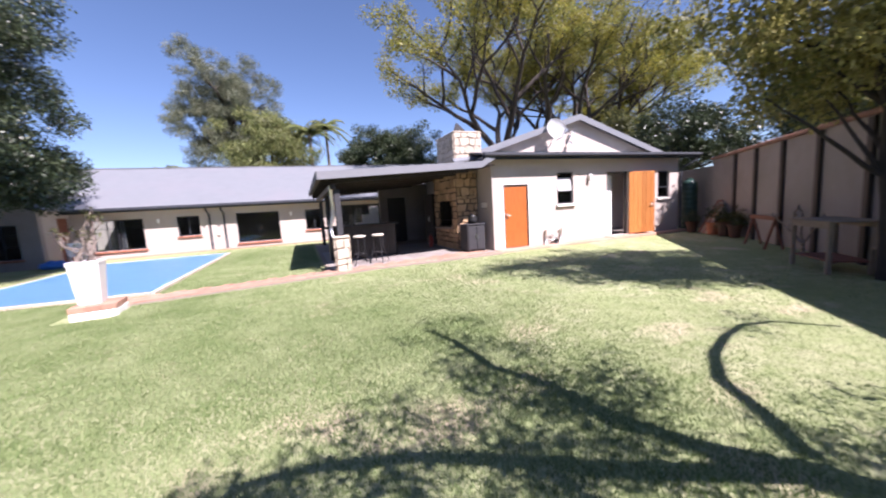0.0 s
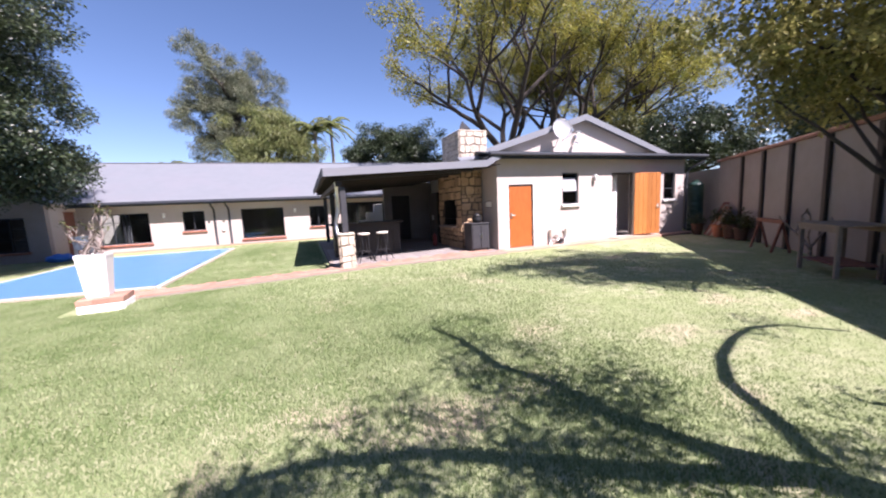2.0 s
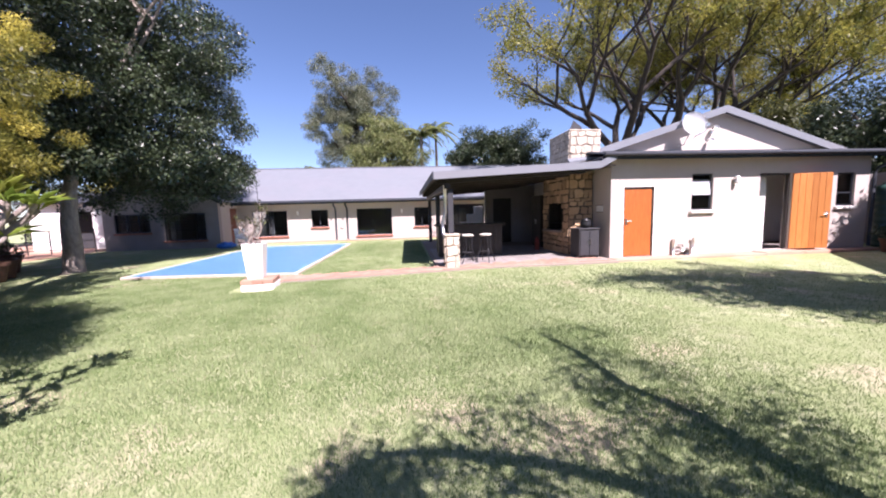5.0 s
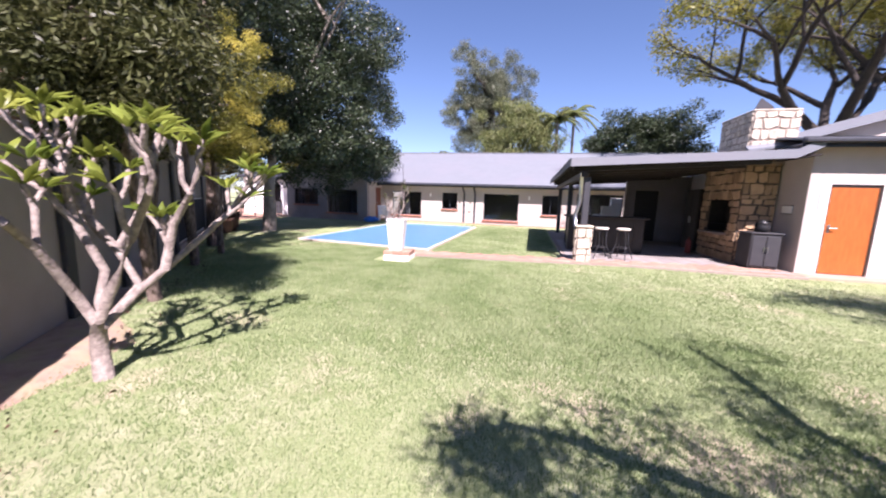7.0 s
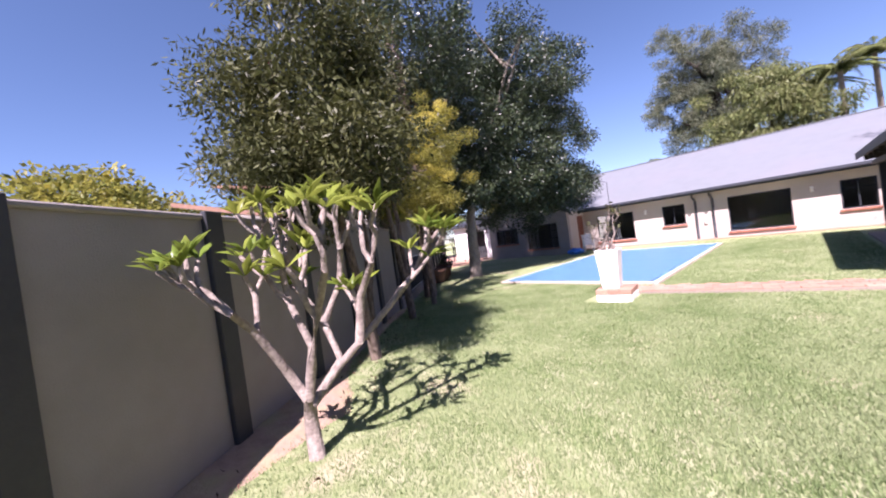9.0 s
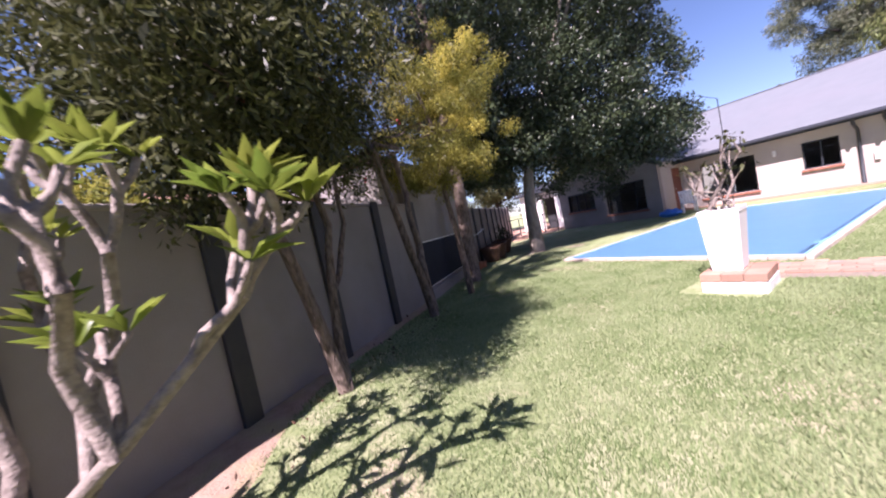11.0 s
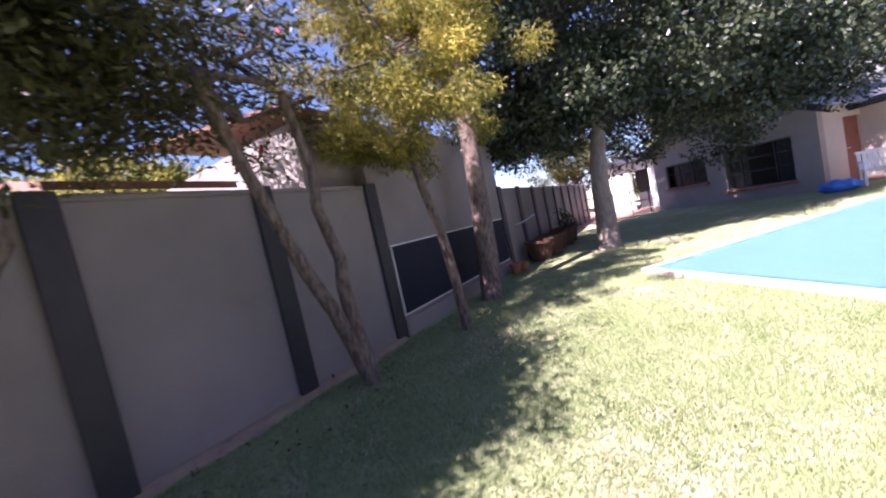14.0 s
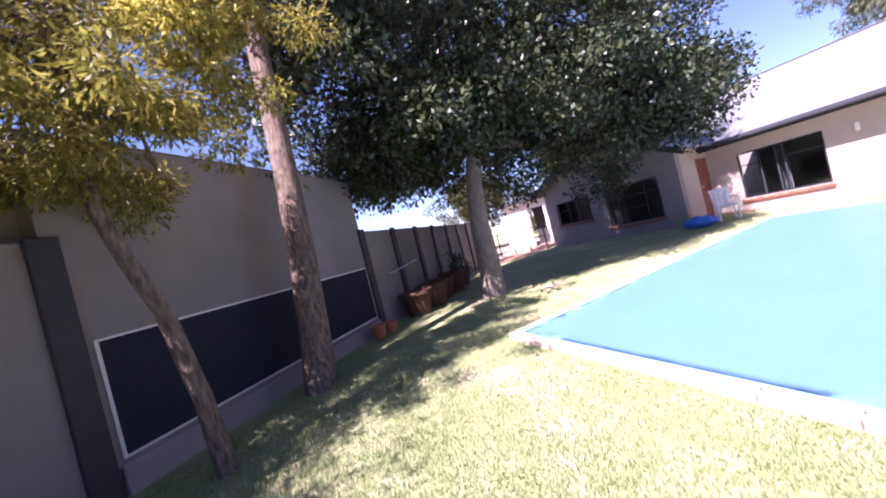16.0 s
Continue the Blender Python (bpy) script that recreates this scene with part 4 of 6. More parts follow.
# tree by the right wall
c = np.vstack([shell((2.3, -7.2, 4.25), (2.25, 2.15, 1.65), 290, 71, 0.4, lumps=0.3)])
rt = tree("privet_tree", "green and gold leaved tree in front of the shaded wall", (2.3, -7.25, 0), [(0, 0, 0), (0.0, 0.0, 0.6), (0.03, 0.05, 1.2), (0.0, 0.1, 1.7), (-0.05, 0.1, 2.6)], 0.105, BARK_DARK, LEAF_MIX, c, 125, 0.42, 0.10, 0.028, 73, 12)
for i, e in enumerate([(0.35, -0.3, 2.9), (0.6, -0.1, 3.0), (0.2, -0.5, 2.9), (-0.5, 0.6, 2.8), (-1.3, 1.0, 2.9), (0.9, 0.2, 2.9), (-0.3, -0.4, 3.0), (0.1, 0.7, 3.0)]):
    bm = bmesh.new()
    tube(bm, wander((0, 0.04, 1.15 + 0.09 * i), e, 6, 0.05, 80 + i), taper(7, 0.042, 0.016), 7)
    part("limb", bm, BARK_DARK, rt, smooth=True)

# frangipani: candelabra of thick pale branches with whorls of leaves at the tips
def frangipani(base, seed, depth, label, limbs, leafy=True, size=1.0):
    t = thing("frangipani", label, "tree", at=base)
    g = random.Random(seed)
    tipz = []

    def grow(p, d, r, n, ln):
        q = p + d * ln
        m1 = p.lerp(q, 0.5) + Vector((g.uniform(-1, 1), g.uniform(-1, 1), g.uniform(-1, 0.4))) * ln * 0.13
        bm = bmesh.new()
        tube(bm, [p, m1, q, q + d * r * 0.5], [r * 1.08, r * 0.92, r * 0.97, r * 0.5], 8)
        part("branch", bm, BARK_PALE, t, smooth=True)
        if n == 0:
            tipz.append((q, d))
            return
        kids = g.choice((2, 2, 2, 3))
        a0 = g.uniform(0, math.tau)
        for k in range(kids):
            a = a0 + k * math.tau / kids + g.uniform(-0.3, 0.3)
            side = Vector((math.cos(a), math.sin(a), 0))
            nd_ = (d * 0.75 + side * g.uniform(0.5, 0.8) + Vector((0, 0, 0.42))).normalized()
            grow(q, nd_, r * 0.80, n - 1, ln * g.uniform(0.6, 1.0))

    side, away = Vector((0.493, 0.87, 0)), Vector((-0.87, 0.493, 0))
    for limb in limbs:
        pts = [(side * x + away * y + Vector((0, 0, z))) * size for x, z, y in limb]
        n = len(pts)
        r0 = (0.07 if limb is limbs[0] else 0.038) * size
        bm = bmesh.new()
        tube(bm, pts, taper(n, r0, 0.046 * size if limb is limbs[0] else 0.024 * size), 10)
        part("trunk" if limb is limbs[0] else "branch", bm, BARK_PALE, t, smooth=True)
        if limb is not limbs[0]:
            for k in range(2, n):
                d = (pts[k] - pts[k - 1]).normalized()
                for _ in range(2 if k == n - 1 else 1):
                    a = g.uniform(0, math.tau)
                    turn = (d * 0.7 + Vector((math.cos(a), math.sin(a), 0)) * 0.55 + Vector((0, 0, 0.5))).normalized()
                    grow(pts[k], turn, 0.023 * size, depth if k == n - 1 else min(depth, 1), 0.27 * size)
    if leafy:
        for q, d in tipz:
            V = []
            for k in range(g.randrange(6, 11)):
                a = g.uniform(0, math.tau)
                dd = (d * 0.5 + Vector((math.cos(a), math.sin(a), g.uniform(0.0, 1.1)))).normalized()
                ln = g.uniform(0.13, 0.27) * size
                s = dd.cross(Vector((0, 0, 1))).normalized() * ln * 0.13
                up = s.cross(dd).normalized() * ln * 0.08
                V += [q, q + dd * ln * 0.45 + s - up * 0.2, q + dd * ln * 0.5 + up, q + dd * ln * 0.45 - s - up * 0.2, q + dd * ln - Vector((0, 0, ln * 0.15))]
            V = np.array([tuple(v) for v in V])
            n = len(V) // 5
            o = np.arange(n)[:, None] * 5
            F = np.vstack([o + np.array([[0, 1, 2]]), o + np.array([[0, 2, 3]]), o + np.array([[1, 4, 2]]), o + np.array([[2, 4, 3]])])
            mesh_arrays("leaf_whorl", V, F, LEAF_BRIGHT, t)
    return t


CANDELABRA = [
    [(0, -0.08, 0), (-0.01, 0.26, 0), (0.0, 0.46, 0)],
    [(-0.01, 0.44, 0), (-0.13, 0.77, -0.1), (-0.25, 1.06, -0.2), (-0.36, 1.24, -0.3)],
    [(-0.01, 0.44, 0), (0.07, 0.84, 0.05), (-0.06, 1.21, 0.1), (-0.1, 1.55, 0.15)],
    [(0.02, 0.4, 0), (0.27, 0.68, 0.1), (0.16, 0.98, 0.25), (-0.02, 1.3, 0.35), (-0.1, 1.6, 0.4)],
    [(0.02, 0.4, 0), (0.25, 0.65, 0), (0.46, 0.82, 0.05), (0.77, 1.09, 0.1), (1.0, 1.3, 0.15)],
    [(0.16, 0.96, 0.25), (0.34, 1.3, 0.3), (0.38, 1.6, 0.3)],
    [(0.44, 0.8, 0.05), (0.5, 1.2, -0.1), (0.62, 1.45, -0.15)],
    [(0.0, 0.44, 0), (0.1, 0.8, -0.3), (0.2, 1.15, -0.5), (0.3, 1.45, -0.6)],
]
frangipani((-9.6, -7.83, 0), 7, 1, "frangipani with bare grey branches and leaf whorls at tips", CANDELABRA)

# distant trees
def spreading_tree(name, label, base, trunks, bark, leaf, seed, reach, levels=4):
    """A wide tree: leaning trunks that fork again and again, with leaves round the outer twigs."""
    t = thing(name, label, "tree", at=base)
    g = random.Random(seed)
    twigs = []

    def fork(bm, p, d, r, ln, n):
        pts = [p]
        for k in range(3):
            d = (d + Vector((g.uniform(-1, 1), g.uniform(-1, 1), g.uniform(-0.45, 0.55))) * 0.2).normalized()
            pts.append(pts[-1] + d * ln / 3)
        tube(bm, pts, taper(4, r, r * 0.68), 6 if n > 1 else 4, cap=False)
        if n <= 1:
            twigs.extend([tuple(pts[2]), tuple(pts[3])])
        if n == 0:
            return
        a0 = g.uniform(0, math.tau)
        kids = 3 if n > 1 else 2
        for k in range(kids):
            a = a0 + k * math.tau / kids + g.uniform(-0.4, 0.4)
            out = Vector((math.cos(a), math.sin(a), g.uniform(-0.1, 0.35)))
            fork(bm, pts[-1 if k else 2], (d * 0.85 + out * g.uniform(0.5, 0.8)).normalized(), r * g.uniform(0.52, 0.64), ln * g.uniform(0.68, 0.86), n - 1)

    for foot, lean, r in trunks:
        foot, lean = Vector(foot), Vector(lean).normalized()
        top = foot + lean * reach * 0.75
        bm = bmesh.new()
        tube(bm, wander(foot - Vector((0, 0, 0.1)), top, 5, 0.18, seed), taper(6, r * 1.2, r * 0.8), 12)
        part("trunk", bm, bark, t, smooth=True)
        a0 = g.uniform(0, math.tau)
        for k in range(4):
            a = a0 + k * math.tau / 4 + g.uniform(-0.3, 0.3)
            bm = bmesh.new()
            fork(bm, top, (lean * 0.8 + Vector((math.cos(a), math.sin(a), 0.15)) * 0.7).normalized(), r * 0.6, reach * 0.62, levels)
            part("limb", bm, bark, t, smooth=True)
    leaves("crown", t, leaf, twigs, 78, 0.6, 0.18, 0.032, seed, 0.5)
    return t


spreading_tree("jacaranda_tree", "huge spreading tree with dark limbs and thinning yellow-green leaves", (8.9, 12.5, 0), [((0, 0, 0), (-0.22, 0.0, 1), 0.42), ((2.0, 0.6, 0), (0.4, 0.1, 1), 0.48), ((6.0, 2.0, 0), (0.5, 0.0, 1), 0.38)], BARK_DARK, LEAF_JACA, 83, 6.6)
c = np.vstack([shell((-11.6, 31.0, 11.0), (5.0, 4.5, 6.3), 380, 91, 0.3, lumps=0.3)])
tree("casuarina_tree", "tall grey-green feathery tree behind the house", (-11.6, 31, 0), [(0, 0, 0), (0.1, 0, 4), (0, 0.1, 8), (0.1, 0.1, 12)], 0.4, BARK_DARK, LEAF_GREY, c, 260, 0.65, 0.30, 0.020, 93, 16, droop=0.9, amount=0.5)
c = shell((-8.0, 25.0, 6.8), (3.4, 3.0, 3.6), 140, 95, 0.4)
tree("weeping_tree", "drooping green-gold tree behind the house", (-8.0, 25.0, 0), [(0, 0, 0), (0, 0, 3), (0.1, 0, 6)], 0.25, BARK_DARK, LEAF_PALM, c, 240, 0.8, 0.34, 0.03, 96, 8, droop=1.6)
c = shell((2.6, 24.0, 6.6), (4.2, 3.5, 2.6), 260, 97, 0.5)
tree("round_tree", "dark rounded tree behind the house roof", (2.6, 24, 0), [(0, 0, 0), (0, 0, 2), (0.1, 0, 4)], 0.3, BARK_DARK, LEAF_DARK, c, 190, 0.7, 0.18, 0.05, 98, 12)


def palm(base, height, seed, fronds=18, length=2.6):
    t = thing("palm_tree", "slender palm with arching drooping fronds", "palm", "palms behind the house", at=base)
    bm = bmesh.new()
    tube(bm, [(0, 0, -0.1), (0.05, 0, height * 0.5), (0, 0.05, height)], [0.2, 0.15, 0.13], 10)
    part("trunk", bm, BARK_GREY, t, smooth=True)
    g = random.Random(seed)
    V = []
    bm = bmesh.new()
    for k in range(fronds):
        a = k * 2.4 + g.uniform(-0.2, 0.2)
        el = g.uniform(-0.3, 1.3)
        h = Vector((math.cos(a), math.sin(a), 0))
        pts = []
        for i in range(9):
            f = i / 8
            pts.append(Vector((0, 0, height)) + h * length * f * math.cos(el * 0.6) + Vector((0, 0, length * (math.sin(el) * f - 0.75 * f * f))))
        tube(bm, pts, taper(9, 0.03, 0.008), 5)
        for i in range(1, 9):
            for j in range(6):
                p = pts[i - 1].lerp(pts[i], j / 6)
                for sg in (-1, 1):
                    s = h.cross(Vector((0, 0, 1))) * sg
                    e = p + (s * 0.55 + h * 0.35 + Vector((0, 0, -0.45 - 0.2 * g.random()))) * 0.62 * (1.1 - i / 11)
                    w = h * 0.028
                    V += [p - w, p + w, e + w * 0.3, e - w * 0.3]
    part("rachis", bm, LEAF_PALM, t)
    V = np.array([tuple(v) for v in V])
    mesh_arrays("fronds", V, np.arange(len(V)).reshape(-1, 4), LEAF_PALM, t)


palm((-4.6, 25.0, 0), 9.0, 1)
palm((-3.0, 27.0, 0), 9.9, 2)
palm((-6.2, 26.0, 0), 8.4, 3, 20, 3.0)
palm((-15.6, 24.0, 0), 5.2, 4, 18, 2.4)
# trees beyond the right wall and behind the shed
for i, (x, y, z, r, m, lab) in enumerate([(15, 9, 4.5, 3.4, LEAF_OLIVE, "olive green tree beyond the outbuilding"), (13.0, 3.0, 4.2, 2.6, LEAF_DARK, "dark green tree beyond the wall"), (19, 14, 7.0, 4.0, LEAF_YELLOW, "yellowing tree beyond the outbuilding"), (11.0, -4.0, 4.4, 2.4, LEAF_DARK, "dark green tree beyond the wall"), (15, -4, 5.0, 3.0, LEAF_OLIVE, "olive green tree beyond the wall"), (-25.0, -2, 4.0, 2.6, LEAF_OLIVE, "green tree beyond the garden wall"), (-21, -9, 3.0, 2.4, LEAF_JACA, "flat-topped yellow-green tree beyond the wall"), (-27.0, 20, 4.6, 3.0, LEAF_JACA, "pale green tree beyond the gate"), (-32, 14, 4.0, 3.0, LEAF_OLIVE, "olive tree beyond the gate")]):
    c = shell((x, y, z), (r, r, r * 0.75), 150, 200 + i, 0.45)
    tree("background_tree", lab, (x, y, 0), [(0, 0, 0), (0.05, 0, z * 0.3), (0, 0.1, z * 0.65)], 0.2, BARK_DARK, m, c, 150, 0.6, 0.16, 0.04, 220 + i, 8, group="trees beyond the walls")

# tree behind the lawn whose branches throw the long shadow
def overhead(s, h):
    k = h / math.tan(SUN_EL)
    return (s[0] + k * math.sin(SUN_AZ), s[1] + k * math.cos(SUN_AZ), h)


st = thing("garden_tree", "sparse old tree with long bare limbs behind the lawn", "tree", at=(0, 0, 0))
limbset = [
    [((-3.02, -9.95), 0.9), ((-3.22, -9.46), 1.6), ((-3.6, -8.78), 2.4)],
    [((-3.6, -8.78), 2.4), ((-3.9, -8.39), 2.7), ((-4.08, -7.96), 3.0), ((-4.2, -7.4), 3.3), ((-4.45, -6.87), 3.6), ((-4.5, -6.18), 3.9), ((-4.68, -5.55), 4.2)],
    [((-3.6, -8.78), 2.4), ((-4.35, -8.4), 2.8), ((-4.93, -8.03), 3.1), ((-5.45, -7.73), 3.4), ((-6.1, -7.53), 3.7), ((-6.45, -7.5), 3.8), ((-6.65, -7.72), 3.9)],
    [((-3.45, -8.74), 2.4), ((-3.2, -8.42), 2.5), ((-2.95, -7.98), 2.7), ((-2.5, -7.67), 2.9), ((-1.98, -7.47), 3.0), ((-1.5, -7.37), 3.1), ((-1.1, -7.46), 3.3), ((-0.75, -7.88), 3.4)],
]
rad = [(0.16, 0.13), (0.10, 0.03), (0.08, 0.025), (0.06, 0.022)]
root = overhead(*limbset[0][0])
bm = bmesh.new()
tube(bm, [(root[0] + 0.15, root[1] - 0.2, -0.1)] + [overhead(*q) for q in limbset[0]], [0.2, 0.17, 0.15, 0.13], 10)
part("trunk", bm, BARK_GREY, st, smooth=True)
cl = []
for pts, (ra, rb) in list(zip(limbset, rad))[1:]:
    P = [overhead(*q) for q in pts]
    bm = bmesh.new()
    tube(bm, P, taper(len(P), ra, rb), 8)
    part("limb", bm, BARK_GREY, st, smooth=True)
g = random.Random(77)
for s, h, r, k in [((-4.6, -5.8), 4.0, 0.28, 8), ((-4.9, -8.0), 3.1, 0.5, 30), ((-4.2, -8.2), 2.9, 0.45, 26), ((-5.6, -7.6), 3.5, 0.35, 18), ((-6.58, -7.7), 3.9, 0.16, 26), ((-3.9, -7.6), 3.1, 0.3, 12), ((-3.1, -8.9), 2.4, 0.4, 14), ((-4.3, -7.1), 3.4, 0.25, 10), ((-1.3, -7.4), 3.3, 0.2, 3), ((-4.6, -6.6), 3.6, 0.22, 7)]:
    o = Vector(overhead(s, h))
    for _ in range(k):
        cl.append(tuple(o + Vector((g.gauss(0, r), g.gauss(0, r), g.gauss(0, r * 0.4)))))
leaves("crown", st, LEAF_GREY, cl, 45, 0.24, 0.16, 0.012, 9, droop=0.4)


# ---- stonework ----
def stone_meshes(mat, seed):
    """A few uneven cut stones, one unit wide and high."""
    g = random.Random(seed)
    out = []
    for _ in range(8):
        bm = bmesh.new()
        n = g.choice((5, 6, 7))
        base = [(-0.5, -0.5), (0.5, -0.5), (0.5, 0.5), (-0.5, 0.5)]
        ring = []
        for i in range(4):
            p, q = base[i], base[(i + 1) % 4]
            ring.append((p[0] * g.uniform(0.68, 1.04), p[1] * g.uniform(0.68, 1.04)))
            if i < n - 4:
                ring.append(((p[0] + q[0]) / 2 * g.uniform(0.95, 1.03), (p[1] + q[1]) / 2 * g.uniform(0.95, 1.03)))
        f = [bm.verts.new((x * 0.88, -1 + g.uniform(-0.25, 0.25), z * 0.88)) for x, z in ring]
        m_ = [bm.verts.new((x * 0.98, -0.6, z * 0.98)) for x, z in ring]
        b_ = [bm.verts.new((x * 0.98, 0.2, z * 0.98)) for x, z in ring]
        bm.faces.new(f)
        k = len(ring)
        for i in range(k):
            j = (i + 1) % k
            bm.faces.new((f[i], m_[i], m_[j], f[j]))
            bm.faces.new((m_[i], b_[i], b_[j], m_[j]))
        bmesh.ops.recalc_face_normals(bm, faces=bm.faces)
        me = bpy.data.meshes.new("stone")
        bm.to_mesh(me)
        bm.free()
        me.materials.append(mat)
        out.append(me)
    return out


PALE, TAN = stone_meshes(STONE, 3), stone_meshes(STONE_TAN, 4)


def stone_face(parent, at, turn, width, height, kit, size, seed, depth=0.03, skip=None):
    """Cut stones of uneven width laid over a face that looks to -y before the turn."""
    g = random.Random(seed)
    z = 0.0
    while z < height - 0.04:
        h = min(g.uniform(0.5, 1.5) * size, height - z)
        if height - z - h < 0.05:
            h = height - z
        x = 0.0
        while x < width - 0.03:
            w = min(g.uniform(0.7, 1.9) * size, width - x)
            if width - x - w < 0.06:
                w = width - x
            if not (skip and skip[0] < x + w / 2 < skip[2] and skip[1] < z + h / 2 < skip[3]):
                ob = new("stone", g.choice(kit))
                ob.parent = parent
                ob.matrix_basis = pose(*at, 0, 0, turn) @ pose(x + w / 2, 0, z + h / 2, 0, g.uniform(-9, 9), 0) @ Matrix.Diagonal((w * 0.97, depth, h * 0.97, 1))
            x += w
        z += h


# fireplace and chimney against the outbuilding
CX0, CX1, CY0, CY1 = -1.2, -0.44, 0.95, 3.0
fire = thing("stone_fireplace", "built-in barbecue fireplace clad in tan and cream stone", "fireplace")
bm = boxes((CX0 + 0.5, CY0, 0, CX1, CY1, 2.62), (CX0, CY0, 0, CX0 + 0.499, CY0 + 0.42, 2.62), (CX0, CY1 - 0.42, 0, CX0 + 0.499, CY1, 2.62), (CX0, CY0 + 0.421, 1.75, CX0 + 0.499, CY1 - 0.421, 2.62), (CX0, CY0 + 0.421, 0.72, CX0 + 0.499, CY1 - 0.421, 0.80))
part("core", bm, material("dark_joint", (0.10, 0.075, 0.055), 0.95, None, 20, 0.6, 0.3), fire)
part("firebox_lining", boxes((CX0 + 0.46, CY0 + 0.423, 0.81, CX0 + 0.498, CY1 - 0.423, 1.745), (CX0 + 0.05, CY0 + 0.422, 0.81, CX0 + 0.459, CY0 + 0.44, 1.745), (CX0 + 0.05, CY1 - 0.44, 0.81, CX0 + 0.459, CY1 - 0.422, 1.745)), SOOT, fire, "soot-black firebox")
for k in range(9):
    bm = bmesh.new()
    y = CY0 + 0.5 + k * 0.13
    tube(bm, [(CX0 + 0.04, y, 1.02), (CX0 + 0.45, y, 1.02)], [0.007, 0.007], 5)
    part("grid_bar", bm, BLACK, fire)
stone_face(fire, (CX0, CY0, 0), 0, CX1 - CX0, 2.62, TAN, 0.2, 1)
stone_face(fire, (CX0, CY1, 0), -90, CY1 - CY0, 2.62, TAN, 0.2, 2, skip=(0.42, 0.72, CY1 - CY0 - 0.42, 1.75))
part("hearth_shelf", boxes((CX0 - 0.22, CY0 + 0.4, 0.74, CX0 - 0.035, CY1 - 0.4, 0.80), bevel=0.01), MORTAR, fire, "concrete hearth shelf")
chim = thing("chimney", "square chimney clad in pale cut stone with dark cowl", "chimney")
part("core", boxes((CX0, CY0 - 0.02, 2.55, -0.22, CY0 + 1.5, 3.86)), MORTAR, chim)
stone_face(chim, (CX0, CY0 - 0.02, 2.7), 0, 0.98, 1.16, PALE, 0.19, 5)
stone_face(chim, (CX0, CY0 + 1.48, 2.55), -90, 1.5, 1.31, PALE, 0.19, 6)
stone_face(chim, (-0.22, CY0 - 0.02, 2.9), 90, 1.5, 0.96, PALE, 0.19, 7)
part("cap", boxes((CX0 - 0.02, CY0 - 0.04, 3.861, -0.20, CY0 + 1.52, 3.91), bevel=0.015), STONE, chim)
bm = bmesh.new()
tube(bm, [(CX0 + 0.4, CY0 + 0.45, 3.9), (CX0 + 0.4, CY0 + 0.45, 4.0), (CX0 + 0.34, CY0 + 0.45, 4.28)], [0.26, 0.26, 0.02], 4)
part("cowl", bm, BLACK, chim, "black metal cowl")
part("flashing", slab([(CX0 - 0.1, CY0 - 0.22, 2.92), (-0.2, CY0 - 0.22, 3.06), (-0.2, CY0 - 0.06, 3.16), (CX0 - 0.1, CY0 - 0.06, 3.02)], 0.05), ROOF, chim, "grey roof flashing")
# stone pillar
pil = thing("stone_pillar", "short pillar of pale cut stone carrying a roof post", "pillar", at=(LX + 0.45, LYF + 0.22, 0))
part("core", boxes((-0.17, -0.17, -0.05, 0.17, 0.17, 0.879)), MORTAR, pil)
for k, a in enumerate((0, 90, 180, 270)):
    r_ = pose(0, 0, 0, 0, 0, a)
    q = r_ @ Vector((-0.17, -0.17, 0))
    stone_face(pil, (q.x, q.y, 0), a, 0.34, 0.88, PALE, 0.2, 10 + k, 0.035)
part("cap", boxes((-0.21, -0.21, 0.88, 0.21, 0.21, 0.93), bevel=0.015), STONE, pil)

# ---- patio things ----
BAR_WOOD = material("black_stained_wood", (0.022, 0.016, 0.013), 0.5, (0.012, 0.009, 0.008), 8, 0.6, 0.2, 40)
bar = thing("bar_counter", "dark wooden bar counter on the patio", "bar counter", at=(-4.5, 1.9, 0.041))
part("front_panel", boxes((-0.75, -0.25, 0, 1.35, -0.2, 1.0), bevel=0.008), BAR_WOOD, bar)
part("side_panel", boxes((-0.75, -0.19, 0, -0.7, 0.3, 1.0), bevel=0.008), BAR_WOOD, bar)
part("side_panel", boxes((1.3, -0.19, 0, 1.35, 0.3, 1.0), bevel=0.008), BAR_WOOD, bar)
part("top", boxes((-0.85, -0.4, 1.001, 1.45, 0.38, 1.06), bevel=0.012), BAR_WOOD, bar)
for k in range(5):
    part("batten", boxes((-0.6 + k * 0.42, -0.268, 0.06, -0.52 + k * 0.42, -0.251, 0.94), bevel=0.004), BAR_WOOD, bar)


def stool(at, turn):
    s_ = thing("bar_stool", "bar stool with pale round seat and black folding legs", "stool", "stools at the bar", at=at, turn=turn)
    bm = bmesh.new()
    lathe(bm, [(0.15, 0.76), (0.17, 0.775), (0.172, 0.80), (0.15, 0.815)], 20)
    part("seat", bm, SEATCLOTH, s_, smooth=True)
    for sx in (-1, 1):
        for sy in (-1, 1):
            bm = bmesh.new()
            tube(bm, [(sx * 0.10, sy * 0.09, 0.76), (sx * -0.02 + sx * 0.10, sy * 0.12, 0.4), (sx * 0.24, sy * 0.2, 0.0)], [0.013] * 3, 8)
            part("leg", bm, BLACK, s_)
    bm = bmesh.new()
    lathe_pts = [(0.145 * math.cos(k * math.tau / 16), 0.145 * math.sin(k * math.tau / 16), 0.3) for k in range(17)]
    tube(bm, lathe_pts, [0.009] * 17, 6)
    part("foot_ring", bm, BLACK, s_)
    return s_


